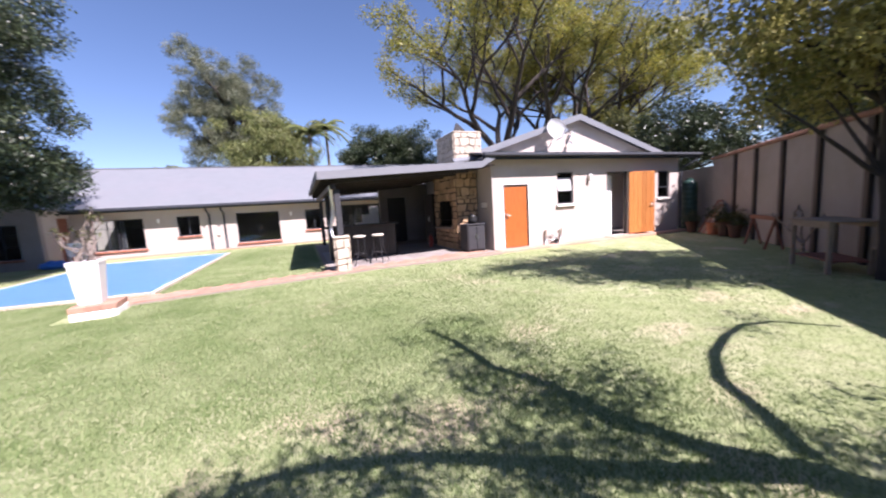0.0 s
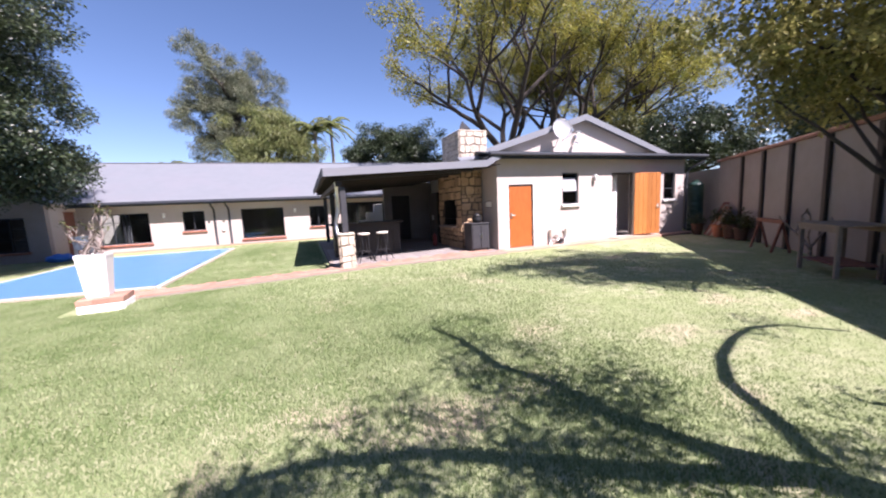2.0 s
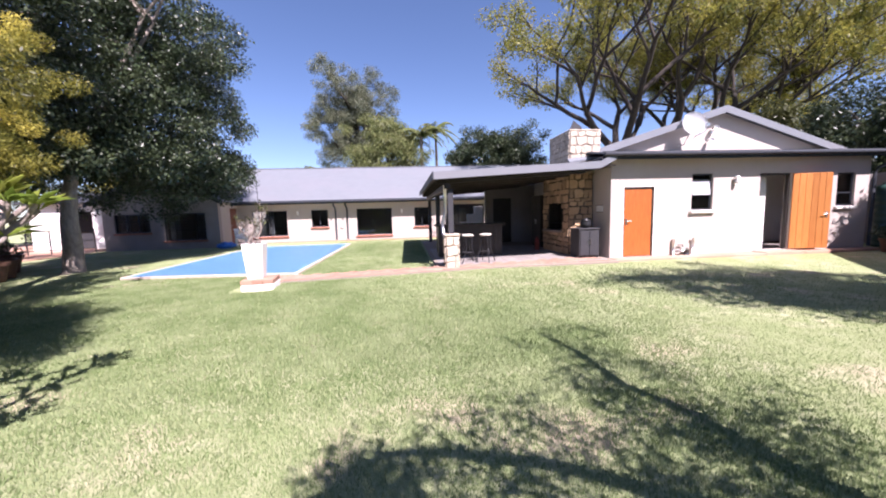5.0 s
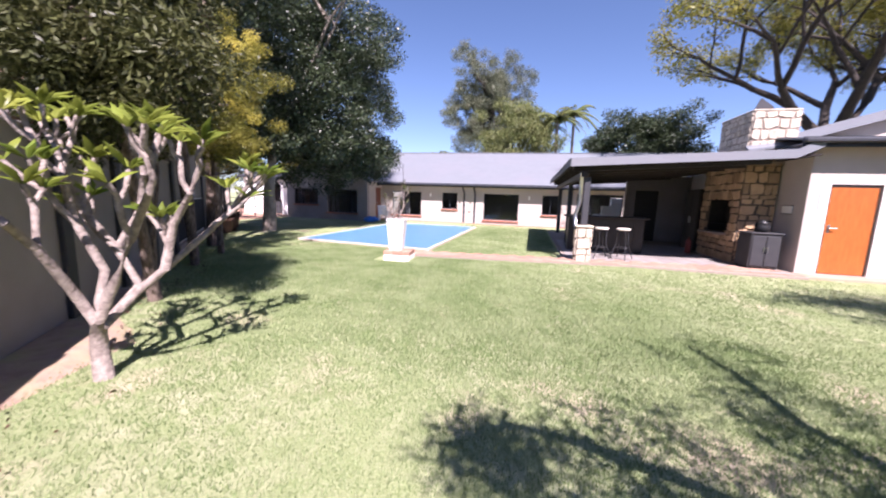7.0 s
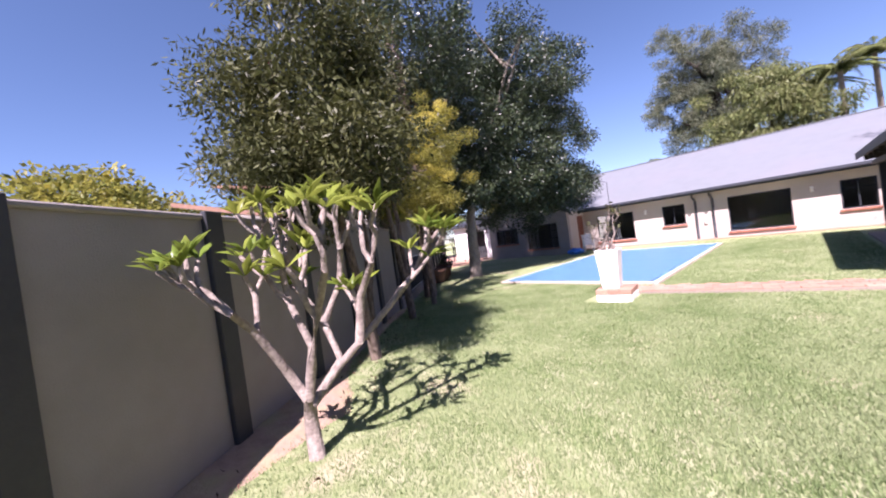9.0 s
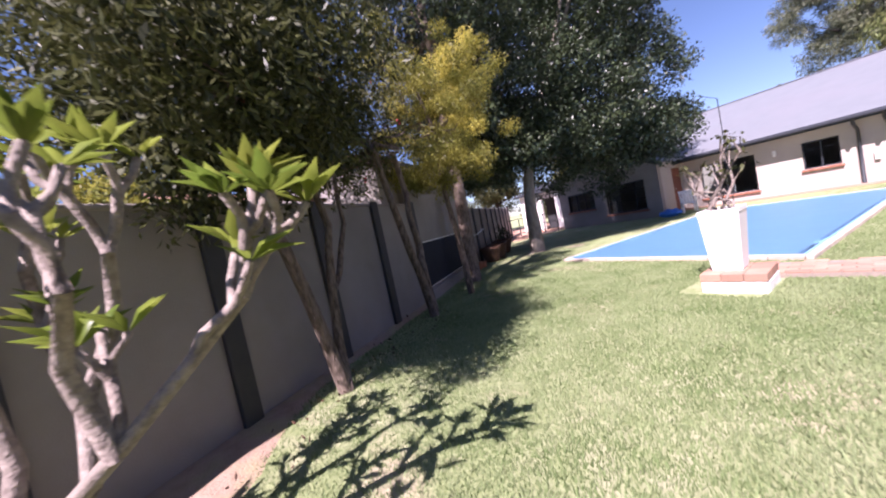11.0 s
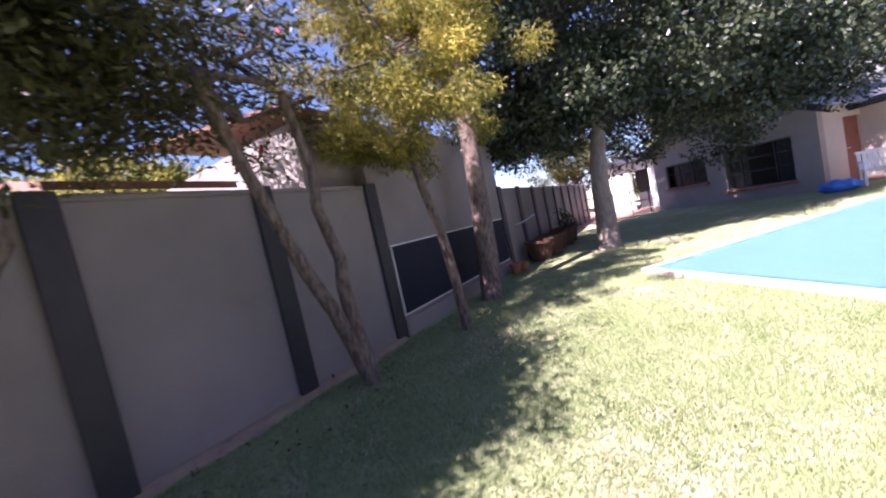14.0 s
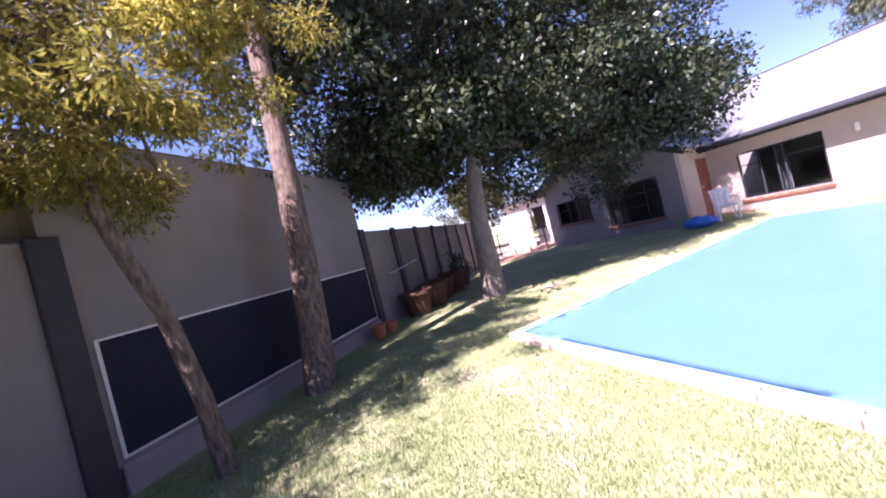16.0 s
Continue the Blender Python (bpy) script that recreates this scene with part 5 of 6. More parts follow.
st1 = stool((-4.55, 0.25, 0.041), 10)
copy_thing(st1, pose(-4.02, 0.3, 0.041, 0, 0, 55))
cab = thing("barbecue_cabinet", "charcoal grey outdoor cabinet beside the fireplace", "cabinet", at=(-0.95, 0.42, 0.041))
part("body", boxes((-0.3, -0.26, 0.04, 0.32, 0.3, 0.84), bevel=0.012), CHARCOAL, cab)
part("top", boxes((-0.33, -0.29, 0.841, 0.35, 0.33, 0.875), bevel=0.01), CHARCOAL, cab)
for k in range(2):
    d_ = part("door", boxes((-0.27 + k * 0.29, -0.28, 0.08, 0.0 + k * 0.29, -0.261, 0.8), bevel=0.006), CHARCOAL, cab)
    bm = boxes((-0.03 + k * 0.06, -0.3, 0.4, -0.015 + k * 0.06, -0.281, 0.55))
    part("handle", bm, METAL, d_)
part("foot", boxes((-0.28, -0.24, 0.0, -0.2, 0.28, 0.039)), BLACK, cab)
part("foot", boxes((0.22, -0.24, 0.0, 0.3, 0.28, 0.039)), BLACK, cab)
kettle = thing("kettle_pot", "black cast iron pot on the cabinet", "pot", at=(-0.9, 0.46, 0.917))
bm = bmesh.new()
lathe(bm, [(0.09, 0), (0.15, 0.05), (0.16, 0.14), (0.13, 0.21), (0.14, 0.22), (0.05, 0.27), (0.02, 0.30)], 20)
part("body", bm, BLACK, kettle, smooth=True)
sign = thing("wall_sign", "small pale notice board on the wall", "sign", at=(SX0 - 0.002, 0.55, 1.48), turn=-90)
part("board", boxes((-0.17, -0.02, -0.09, 0.17, 0.0, 0.09), bevel=0.004), BORDER_WHITE, sign)
part("frame", boxes((-0.185, -0.022, -0.105, 0.185, -0.001, -0.091), (-0.185, -0.022, 0.091, 0.185, -0.001, 0.105)), DARK_WOOD, sign)
fridge = thing("patio_cupboard", "tall dark brown cupboard at the back of the patio", "cupboard", at=(-0.8, 3.75, 0.041))
part("body", boxes((-0.35, -0.4, 0, 0.35, 0.6, 2.0), bevel=0.01), DARK_WOOD, fridge)
for k in range(2):
    d_ = part("door", boxes((-0.372, -0.37 + k * 0.48, 0.1, -0.351, 0.09 + k * 0.48, 1.95), bevel=0.006), DARK_WOOD, fridge)
    part("handle", boxes((-0.39, 0.04 + k * 0.1, 0.9, -0.373, 0.06 + k * 0.1, 1.1)), METAL, d_)
gasred = thing("fire_extinguisher", "small red cylinder standing by the fireplace", "cylinder", at=(-1.6, 2.6, 0.041))
bm = bmesh.new()
lathe(bm, [(0.07, 0), (0.08, 0.02), (0.08, 0.36), (0.05, 0.42), (0.02, 0.44), (0.02, 0.5)], 14)
part("body", bm, material("red_enamel", (0.22, 0.03, 0.025), 0.4), gasred, smooth=True)
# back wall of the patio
bk = thing("patio_back_wall", "cream wall greyed for shade, with dark door at the back of the patio", "wall", kind="structure", at=(-2.7, 6.02, 0))
# grey plaster on a cream wall: the patio's shade is in the colour
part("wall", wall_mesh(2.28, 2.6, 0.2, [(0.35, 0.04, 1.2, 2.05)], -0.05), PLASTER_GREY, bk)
part("door", boxes((0.36, 0.05, 0.05, 1.19, 0.09, 2.04), bevel=0.006), BAR_WOOD, bk)
# low pale wall and steps seen through the patio
scr = thing("courtyard_wall", "white stepped courtyard wall behind the patio", "wall", kind="structure", at=(-3.4, 8.9, 0))
part("wall", boxes((0, 0, -0.05, 1.2, 0.2, 0.95), (0.35, 0, 0.951, 1.2, 0.2, 1.35), (0.75, 0, 1.351, 1.2, 0.2, 1.75)), PLASTER_WHITE, scr)
# patio tiles
bm = boxes((-0.19, -0.19, -0.02, 0.19, 0.19, 0.006), bevel=0.004)
tile_me = bpy.data.meshes.new("tile")
bm.to_mesh(tile_me)
bm.free()
tile_me.materials.append(TILE)
pf = bpy.data.objects["patio_floor"]
for i in range(12):
    for j in range(12):
        ob = new("tile", tile_me)
        ob.parent = pf
        ob.matrix_basis = pose(LX + 0.35 + i * 0.4, LYF + 0.45 + j * 0.4, 0.037 + 0.001 * ((i * 7 + j * 3) % 3))
bm = boxes((-0.05, -0.108, -0.03, 0.05, 0.108, 0.03), bevel=0.006)
edge_me = bpy.data.meshes.new("edge_brick")
bm.to_mesh(edge_me)
bm.free()
edge_me.materials.append(BRICK)
for i in range(46):
    ob = new("edge_brick", edge_me)
    ob.parent = pf
    ob.matrix_basis = pose(LX + 0.12 + i * 0.108, LYF + 0.12, 0.022, 0, 0, random.uniform(-1, 1))


# ---- wall fixtures ----
def sconce(at):
    s_ = thing("wall_light", "small white cylinder wall light", "wall light", "outside wall lights", at=at)
    bm = bmesh.new()
    lathe(bm, [(0.05, -0.11), (0.055, -0.1), (0.055, 0.1), (0.05, 0.11)], 16, (0, -0.09, 0))
    part("shade", bm, PLASTER_WHITE, s_, smooth=True)
    part("bracket", boxes((-0.03, -0.05, -0.04, 0.03, 0.0, 0.04), bevel=0.005), METAL, s_)
    return s_


s0 = sconce((3.48, -0.002, 2.22))
for q in ((-12.56, FY - 0.002, 1.66), (-6.54, FY - 0.002, 1.64)):
    copy_thing(s0, pose(*q))
dish = thing("satellite_dish", "white satellite dish on a wall bracket", "satellite dish", at=(2.72, GY - 0.005, 3.85))
bm = bmesh.new()
R = 0.36
rows_ = [[bm.verts.new((R * r / 6 * math.cos(a * math.tau / 24), 0.14 * (r / 6) ** 2 * -1, R * 1.1 * r / 6 * math.sin(a * math.tau / 24))) for a in range(24)] for r in range(1, 7)]
ctr = bm.verts.new((0, 0, 0))
for a in range(24):
    bm.faces.new((ctr, rows_[0][a], rows_[0][(a + 1) % 24]))
    for r in range(5):
        bm.faces.new((rows_[r][a], rows_[r + 1][a], rows_[r + 1][(a + 1) % 24], rows_[r][(a + 1) % 24]))
bmesh.ops.solidify(bm, geom=bm.faces[:], thickness=0.008)
bo = part("bowl", bm, DISHWHITE, dish, smooth=True)
bo.matrix_basis = pose(0.0, -0.42, 0.12, -18, 0, -14)
bm = bmesh.new()
tube(bm, [(-0.1, 0, -0.42), (-0.1, -0.22, -0.42), (-0.04, -0.3, -0.2), (0, -0.4, 0.08)], [0.018] * 4, 8)
part("bracket", bm, METAL, dish)
bm = bmesh.new()
tube(bm, [(0, -0.45, -0.28), (0.1, -0.85, 0.02)], [0.012] * 2, 6)
box(bm, 0.05, -0.92, -0.01, 0.14, -0.82, 0.09, 0.01)
part("receiver_arm", bm, METAL, dish)
flood = thing("flood_light", "small twin floodlight on the gable", "light", at=(3.72, GY - 0.002, 3.86))
part("bracket", boxes((-0.05, -0.05, -0.05, 0.05, 0, 0.05), bevel=0.006), METAL, flood)
for dx, dz in ((0.02, 0.12), (-0.12, -0.28)):
    bm = bmesh.new()
    tube(bm, [(dx, -0.05, dz), (dx, -0.1, dz), (dx - 0.03, -0.24, dz - 0.03)], [0.03, 0.06, 0.085], 12)
    part("lamp", bm, PLASTER_WHITE, flood, smooth=True)
pump = thing("water_pipework", "grey pipes and valve by the wall foot", "pipework", at=(1.55, -0.06, 0.045))
for pts, r_ in (([(0, 0, 0), (0, 0, 0.48)], 0.035), ([(0.06, -0.02, 0.12), (0.25, -0.05, 0.12), (0.42, -0.05, 0.2)], 0.03), ([(0.16, 0, 0.3), (0.3, 0, 0.3), (0.34, 0, 0.1)], 0.02), ([(0.62, 0, 0.0), (0.64, 0, 0.46), (0.6, -0.02, 0.5)], 0.03), ([(0.4, -0.05, 0.0), (0.4, -0.05, 0.16)], 0.07)):
    bm = bmesh.new()
    tube(bm, pts, [r_] * len(pts), 8)
    part("pipe", bm, METAL if r_ < 0.05 else CHARCOAL, pump, smooth=True)

# ---- passage and right wall things ----
tank = thing("water_tank", "ribbed dark green plastic water tank", "water tank", at=(8.98, 0.12, 0))
bm = bmesh.new()
prof = []
for k in range(9):
    prof += [(0.30, 0.02 + k * 0.2), (0.30, 0.12 + k * 0.2), (0.285, 0.14 + k * 0.2), (0.285, 0.20 + k * 0.2)]
prof += [(0.30, 1.84), (0.22, 1.96), (0.12, 2.0)]
lathe(bm, prof, 24)
part("body", bm, SHADE_GREEN, tank, smooth=True)
bm = bmesh.new()
lathe(bm, [(0.12, 2.0), (0.125, 2.05), (0.05, 2.07)], 16)
part("lid", bm, SHADE_GREEN, tank)


def pot(at, r, h, mat=TERRA, label="terracotta plant pot by the wall", plantm=None, group="pots by the wall"):
    p = thing("plant_pot", label, "plant pot", group, at=at)
    bm = bmesh.new()
    lathe(bm, [(r * 0.7, 0), (r * 0.95, h * 0.85), (r * 1.08, h * 0.86), (r * 1.08, h), (r * 0.92, h), (r * 0.88, h * 0.88)], 20)
    part("pot", bm, mat, p, smooth=False)
    if plantm:
        leaves("plant", p, plantm, shell((0, 0, h + 0.2), (r * 1.3, r * 1.3, 0.3), 14, int(r * 1000 + at[0] * 7) % 999, 0.2), 26, 0.14, 0.12, 0.02, 5)
    return p


along_r = lambda k, off: RN + dr * k + Vector((-dr.y, dr.x, 0)) * off
for k, off, r, h, pm in ((9.2, 0.35, 0.26, 0.4, LEAF_DARK), (8.6, 0.55, 0.2, 0.42, None), (8.0, 0.4, 0.24, 0.45, LEAF_OLIVE), (9.6, 0.9, 0.2, 0.4, LEAF_DARK), (7.5, 0.3, 0.2, 0.4, LEAF_OLIVE)):
    q = along_r(k, off)
    pot((q.x, q.y, 0), r, h, RUST if pm else TERRA, "old garden pot in the shade of the wall", pm)
q = along_r(9.0, 1.0)
barrow = thing("leaning_boards", "stack of old boards leaning in the corner", "boards", at=(q.x, q.y, 0), turn=ang)
for k in range(4):
    b_ = part("board", boxes((-0.12, 0, 0, 0.12, 0.03, 1.0 + 0.12 * k), bevel=0.004), REDWOOD if k % 2 else OLDWOOD, barrow)
    b_.matrix_basis = pose(-0.3 + 0.2 * k, -0.3, 0, 24 + 3 * k, 0, 8 * k)


def frame_stand(at, turn):
    t_ = thing("wooden_trestle", "red-brown wooden trestle frame against the wall", "trestle", at=at, turn=turn)
    for x in (-0.55, 0.55):
        for sgn in (-1, 1):
            bm = bmesh.new()
            tube(bm, [(x, sgn * 0.18, 0.0), (x, 0, 0.72)], [0.03, 0.03], 4)
            part("leg", bm, REDWOOD, t_)
    part("beam", boxes((-0.65, -0.05, 0.70, 0.65, 0.05, 0.80), bevel=0.008), REDWOOD, t_)


q = along_r(5.2, 0.5)
frame_stand((q.x, q.y, 0), ang)
# potting table
q = along_r(2.1, 0.75)
tb = thing("potting_table", "weathered wooden potting table with low shelf", "table", at=(q.x, q.y, 0), turn=ang)
for x in (-0.52, 0.52):
    for y in (-0.3, 0.3):
        part("leg", boxes((x - 0.03, y - 0.03, 0, x + 0.03, y + 0.03, 0.86), bevel=0.005), OLDWOOD, tb)
for k in range(5):
    part("plank", boxes((-0.6, -0.36 + k * 0.145, 0.861, 0.6, -0.36 + k * 0.145 + 0.135, 0.89), bevel=0.004), OLDWOOD, tb)
for k in range(4):
    part("shelf_board", boxes((-0.5, -0.28 + k * 0.145, 0.20, 0.5, -0.28 + k * 0.145 + 0.13, 0.225), bevel=0.004), REDWOOD, tb)
part("rail", boxes((-0.49, -0.33, 0.76, 0.49, -0.305, 0.855)), OLDWOOD, tb)
part("rail", boxes((-0.49, 0.305, 0.76, 0.49, 0.33, 0.855)), OLDWOOD, tb)
ch = thing("garden_chair", "pale slatted wooden chair beside the table", "chair", at=(along_r(1.45, 0.3).x, along_r(1.45, 0.3).y, 0), turn=ang + 12)
for x in (-0.2, 0.2):
    part("front_leg", boxes((x - 0.02, 0.16, 0, x + 0.02, 0.2, 0.42)), OLDWOOD, ch)
    part("back_leg", boxes((x - 0.02, -0.22, 0, x + 0.02, -0.18, 0.85)), OLDWOOD, ch)
for k in range(5):
    part("seat_slat", boxes((-0.23, -0.2 + k * 0.085, 0.421, 0.23, -0.2 + k * 0.085 + 0.07, 0.44)), OLDWOOD, ch)
for k in range(3):
    part("back_slat", boxes((-0.179, -0.21, 0.52 + k * 0.12, 0.179, -0.19, 0.60 + k * 0.12)), OLDWOOD, ch)
q = along_r(3.6, 0.45)
frangipani((q.x, q.y, 0), 19, 0, "small bare frangipani with stubby branches", CANDELABRA[:5], False, 0.6)
# white window frames leaning on the wall
q = along_r(-1.25, 0.5)
lad = thing("old_window_frames", "old white painted window frames leaning on the wall", "window frame", at=(q.x, q.y, 0), turn=ang + 180)
fr = [(-0.75, -0.03, 0, -0.62, 0.03, 1.85), (-0.02, -0.03, 0.0, 0.06, 0.03, 1.85), (0.66, -0.03, 0, 0.79, 0.03, 1.85)]
for k, r_ in enumerate(fr):
    b_ = part("stile", boxes(r_, bevel=0.008), PLASTER_WHITE, lad)
    b_.matrix_basis = pose(0, 0, 0, -9, 0, 0)
for z0, z1 in ((0.0, 0.14), (0.44, 0.49), (0.9, 0.95), (1.36, 1.41), (1.72, 1.95)):
    for x0, x1 in ((-0.619, -0.021), (0.061, 0.659)):
        b_ = part("rail", boxes((x0, -0.025, z0, x1, 0.025, z1), bevel=0.006), PLASTER_WHITE, lad)
        b_.matrix_basis = pose(0, 0, 0, -9, 0, 0)
sap = thing("bare_sapling", "bare curved sapling stems beside the window frames", "shrub", at=(along_r(-0.7, 0.7).x, along_r(-0.7, 0.7).y, 0))
for pts in ([(0, 0, -0.05), (-0.05, 0.1, 0.35), (-0.25, 0.35, 0.7), (-0.3, 0.42, 1.0)], [(0, 0, 0), (0.1, -0.1, 0.5), (0.12, -0.05, 1.0)], [(0.05, -0.2, -0.05), (0.1, -0.4, 0.4), (0.05, -0.5, 0.95)]):
    bm = bmesh.new()
    tube(bm, pts, taper(len(pts), 0.025, 0.014), 7)
    part("stem", bm, BARK_PALE, sap, smooth=True)

# ---- far left corner ----
lg = thing("garden_chair", "white moulded plastic garden chair by the house door", "chair", at=(-14.95, 9.75, 0), turn=35)
part("seat", boxes((-0.25, -0.24, 0.38, 0.25, 0.24, 0.42), bevel=0.015), PLASTER_WHITE, lg)
for k in range(5):
    b_ = part("back_slat", boxes((-0.24 + k * 0.1, -0.015, 0, -0.16 + k * 0.1, 0.015, 0.46), bevel=0.008), PLASTER_WHITE, lg)
    b_.matrix_basis = pose(0, 0.24, 0.40, -14, 0, 0)
b_ = part("top_rail", boxes((-0.26, -0.02, 0.44, 0.26, 0.02, 0.52), bevel=0.012), PLASTER_WHITE, lg)
b_.matrix_basis = pose(0, 0.24, 0.42, -14, 0, 0)
for x in (-0.23, 0.23):
    part("armrest", boxes((x - 0.03, -0.22, 0.62, x + 0.03, 0.26, 0.65), bevel=0.01), PLASTER_WHITE, lg)
    for y in (-0.2, 0.2):
        part("leg", boxes((x - 0.025, y - 0.025, 0, x + 0.025, y + 0.025, 0.619 if y < 0 else 0.379), bevel=0.006), PLASTER_WHITE, lg)
bl_ = thing("folded_pool_mat", "crumpled blue plastic sheet on the grass", "plastic sheet", at=(-15.35, 9.0, 0), turn=20)
bm = bmesh.new()
bmesh.ops.create_icosphere(bm, subdivisions=4, radius=1)
for v in bm.verts:
    n_ = noise.noise(v.co * 2.3) * 0.35 + noise.noise(v.co * 6) * 0.15
    v.co = Vector((v.co.x * (0.42 + 0.2 * n_), v.co.y * (0.30 + 0.2 * n_), max(-0.02, 0.12 + v.co.z * 0.17 * (1 + n_))))
part("sheet", bm, BLUECLOTH, bl_, smooth=True)
# pots, logs and shrubs by the left wall
for k, (s, off, r, h, m_, pm) in enumerate([(5.2, 0.5, 0.34, 0.5, RUST, None), (5.95, 0.6, 0.36, 0.52, RUST, None), (6.7, 0.55, 0.34, 0.5, RUST, None), (7.5, 0.6, 0.36, 0.54, RUST, None), (8.4, 0.55, 0.34, 0.5, RUST, LEAF_DARK), (3.75, 0.32, 0.13, 0.22, TERRA, None), (4.05, 0.4, 0.12, 0.18, TERRA, None)]):
    q = PD + d2 * s + Vector((d2.y, -d2.x, 0)) * off
    pot((q.x, q.y, 0), r, h, m_, "rusty brown garden tub in the shade", pm, "tubs by the garden wall")
q = PE + d2 * 0.75
hose = tagged(part("hose_arm", (lambda b: (tube(b, [(0, -0.02, 1.0), (0.1, -0.12, 1.0), (1.3, -0.15, 1.12), (1.42, -0.02, 1.12)], [0.02] * 4, 8), b)[1])(bmesh.new()), METAL), "grey pipe rail on the garden wall", "pipe")
hose.matrix_basis = pose(q.x, q.y, 0, 0, 0, a2)
gw = thing("garage", "white sunlit outbuilding with dark doorway beyond the wing", "building", at=(-25.8, 10.8, 0), turn=12)
part("wall", wall_mesh(3.6, 2.5, 0.2, [(1.6, 0.0, 2.6, 2.05)], -0.1), PLASTER_WHITE, gw)
# charcoal sheet added behind the doorway, standing in for the dark inside
part("dark_backing", boxes((1.4, 0.9, 0, 2.8, 1.0, 2.3)), CHARCOAL, gw)
part("roof", slab([(-0.3, -0.35, 2.55), (3.9, -0.35, 2.55), (3.9, 4, 3.3), (-0.3, 4, 3.3)], 0.1), CHARCOAL, gw)
gate = thing("metal_railing", "dark metal railing and gate across the driveway", "railing", at=(-24.6, 8.2, 0), turn=20)
for k in range(5):
    part("post", boxes((k * 0.8 - 0.025, -0.025, -0.05, k * 0.8 + 0.025, 0.025, 1.15), bevel=0.004), BLACK, gate)
for z in (0.2, 0.6, 1.1):
    for k in range(4):
        part("rail", boxes((k * 0.8 + 0.0251, -0.018, z - 0.018, k * 0.8 + 0.7749, 0.018, z + 0.018)), BLACK, gate)
drv = tagged(part("driveway", boxes((-34, 6.0, -0.1, -21.6, 18, 0.012)), BRICK), "reddish paved driveway beyond the railing", "driveway", kind="structure")
hd = thing("hedge", "mixed green hedge beyond the driveway", "hedge")
leaves("foliage", hd, LEAF_OLIVE, np.vstack([shell((-33.0 + k * 1.6, 19.0 + 0.6 * k, 1.6), (1.6, 1.3, 1.7), 40, 300 + k, 0.3) for k in range(7)]), 60, 0.5, 0.16, 0.04, 301)
bm = bmesh.new()
for k in range(7):
    tube(bm, wander((-33.0 + k * 1.6, 19.0 + 0.6 * k, -0.1), (-33.0 + k * 1.6, 19.0 + 0.6 * k, 2.2), 4, 0.2, k), taper(5, 0.1, 0.03), 6)
part("stems", bm, BARK_DARK, hd)

# bare soil strip at the foot of the left wall
bm = bmesh.new()
n = 60
prev = None
g = random.Random(12)
for i in range(n + 1):
    p = START + d1 * (i * 12.6 / n)
    w_ = (0.16 if i > 26 else 0.05) + 0.04 * math.sin(i * 0.9) + g.uniform(-0.03, 0.03) + 0.75 * max(0, 1 - abs(i - 35) / 8)
    s_ = Vector((d1.y, -d1.x, 0))
    row = [bm.verts.new(p + s_ * 0.01 + Vector((0, 0, 0.035))), bm.verts.new(p + s_ * w_ * 0.6 + Vector((0, 0, 0.02 + g.uniform(0, 0.012)))), bm.verts.new(p + s_ * w_ + Vector((0, 0, -0.03)))]
    if prev:
        for k in (0, 1):
            bm.faces.new((prev[k], row[k], row[k + 1], prev[k + 1]))
    prev = row
bmesh.ops.recalc_face_normals(bm, faces=bm.faces)
tagged(part("soil_bed", bm, SOIL, smooth=True), "bare reddish soil strip along the wall", "soil", kind="structure")
dl = tagged(leaves("fallen_leaves", None, RUST, [(START + d1 * g.uniform(2, 12) + Vector((d1.y, -d1.x, 0)) * g.uniform(0.1, 1.0) + Vector((0, 0, 0.02)))[:] for _ in range(90)], 2, 0.06, 0.05, 0.012, 17, droop=0), "dry brown fallen leaves on the soil", "fallen leaves", kind="stuff")

# ---- grass ----
BLADE = leaf_material("grass_blades", (0.18, 0.245, 0.10), (0.315, 0.365, 0.195), 0.3, 0.8, 0.08, 0.18)
gr = np.random.default_rng(8)


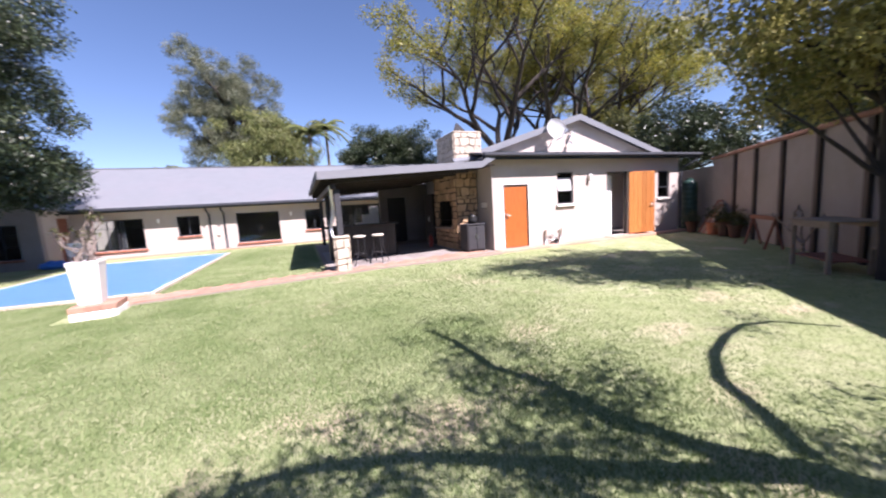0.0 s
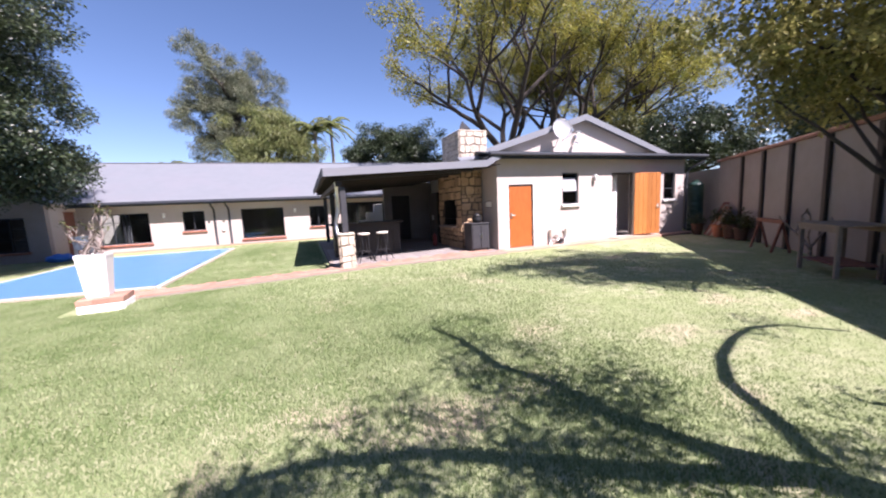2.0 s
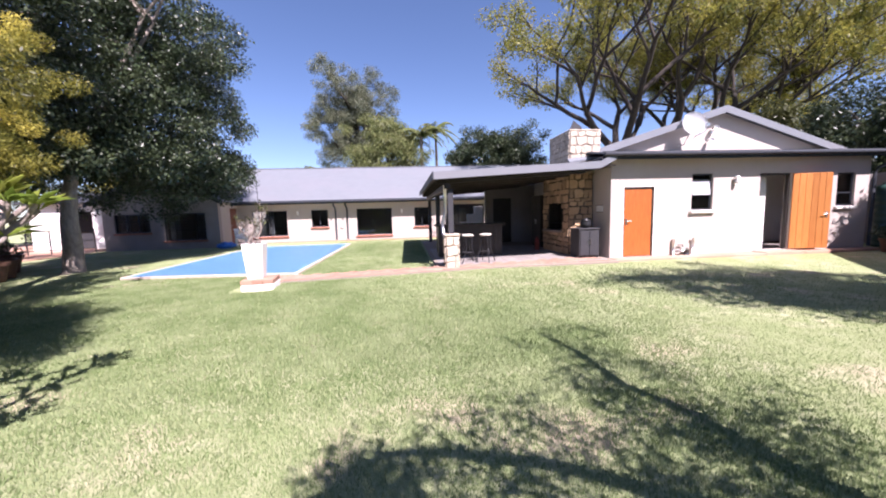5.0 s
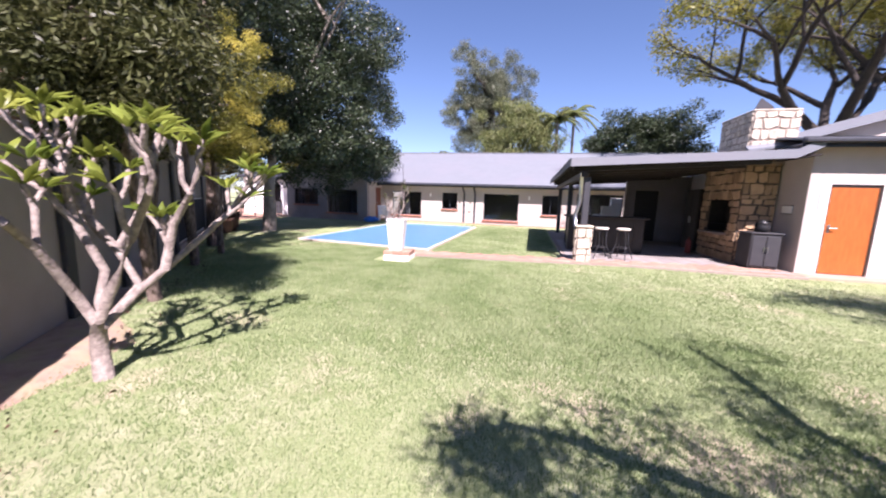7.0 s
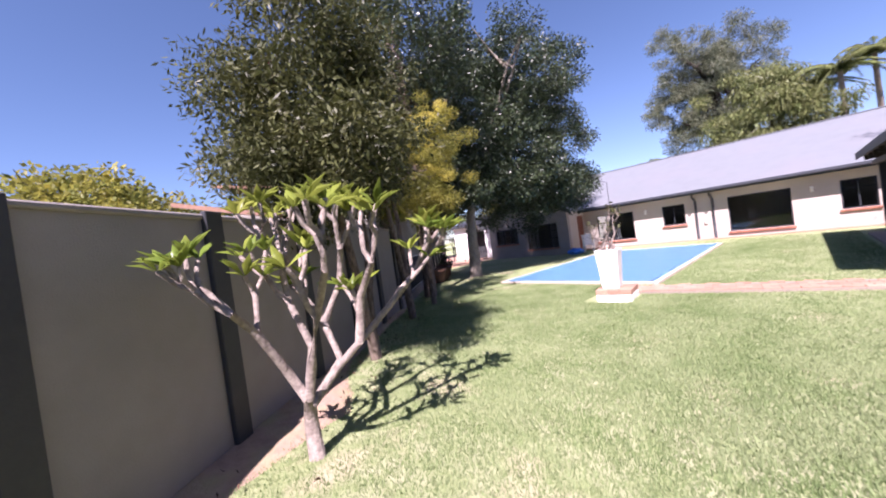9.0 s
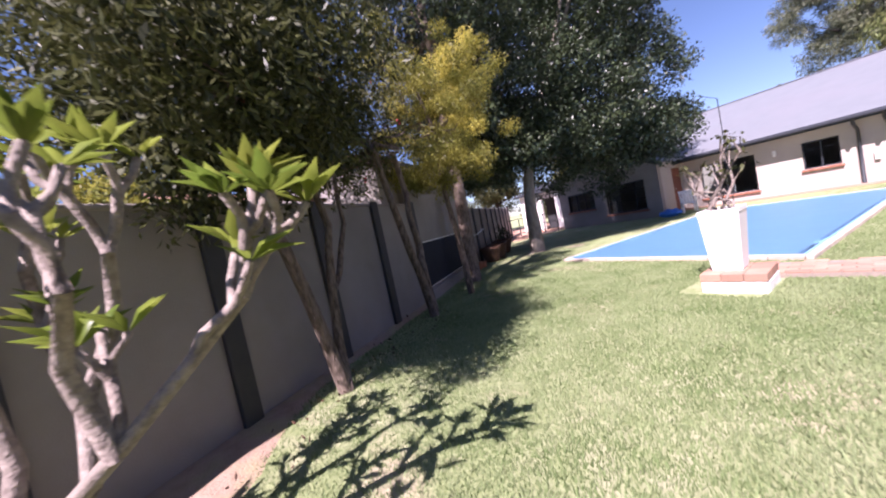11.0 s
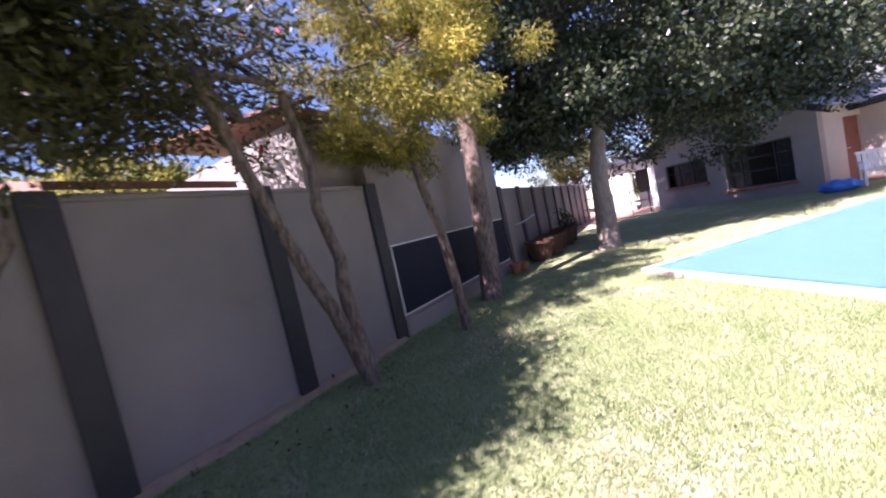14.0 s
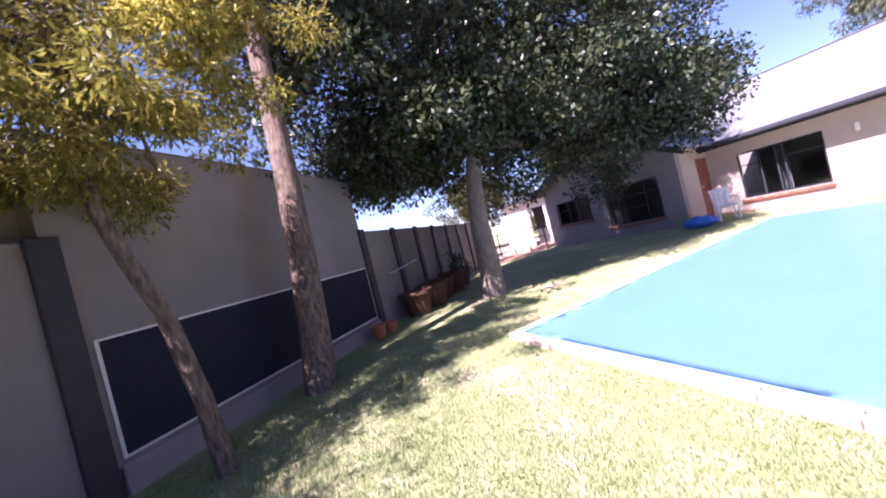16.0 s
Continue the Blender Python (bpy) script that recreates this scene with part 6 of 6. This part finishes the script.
def blades(count, cx, cy, spread, keep, size):
    """Short grass blades, thinning out with distance from (cx, cy)."""
    p = np.column_stack([gr.normal(cx, spread, count), gr.normal(cy, spread, count)])
    p = p[keep(p)]
    n = len(p)
    a = gr.random(n) * math.tau
    h = size * (0.5 + gr.random(n))
    w = 0.0035 + 0.003 * gr.random(n)
    lean = gr.normal(0, 0.55, (n, 2)) * h[:, None]
    z0 = np.full(n, -0.03)
    side = np.column_stack([np.cos(a) * w, np.sin(a) * w])
    V = np.empty((n, 3, 3))
    V[:, 0] = np.column_stack([p - side, z0])
    V[:, 1] = np.column_stack([p + side, z0])
    V[:, 2] = np.column_stack([p + lean, z0 + h + 0.02])
    return V.reshape(-1, 3)


def on_lawn(p):
    x, y = p[:, 0], p[:, 1]
    front = A.y + (x - A.x) * pv.y / pv.x
    wl = (x - PD.x) * d1.y - (y - PD.y) * d1.x
    wr = -(x - RN.x) * dr.y + (y - RN.y) * dr.x
    pool = (x > PX0 - W) & (x < PX1 + W) & (y > PY0 + NEAR_SKEW * (x - PX0) / (PX1 - PX0) - W)
    ped_ = (abs(x + 9.55) < 0.42) & (abs(y + 1.77) < 0.45)
    pool &= y < PY1 + W
    step = (x - START.x) * d1.x + (y - START.y) * d1.y
    bare = 0.14 + 0.7 * np.clip(1 - abs(step - 7.35) / 1.6, 0, 1) * (0.75 + 0.25 * np.sin(step * 23) * np.sin(x * 17))
    court = (y > front + 0.75) & (x < LX - 0.05)
    return ((y < front - 0.02) | (x < A.x) | court) & (wl > bare) & (wr > 0.15) & ~pool & ~ped_ & (y < 11.1)


V = np.vstack([blades(230000, -5.5, -7.0, 2.4, on_lawn, 0.019), blades(230000, -11.0, -2.5, 2.4, on_lawn, 0.019), blades(160000, -6.5, -4.0, 4.0, on_lawn, 0.022), blades(140000, -7.6, 5.0, 3.0, on_lawn, 0.024)])
tagged(mesh_arrays("grass", V, np.arange(len(V)).reshape(-1, 3), BLADE), "short green and straw coloured lawn grass", "grass", kind="stuff")
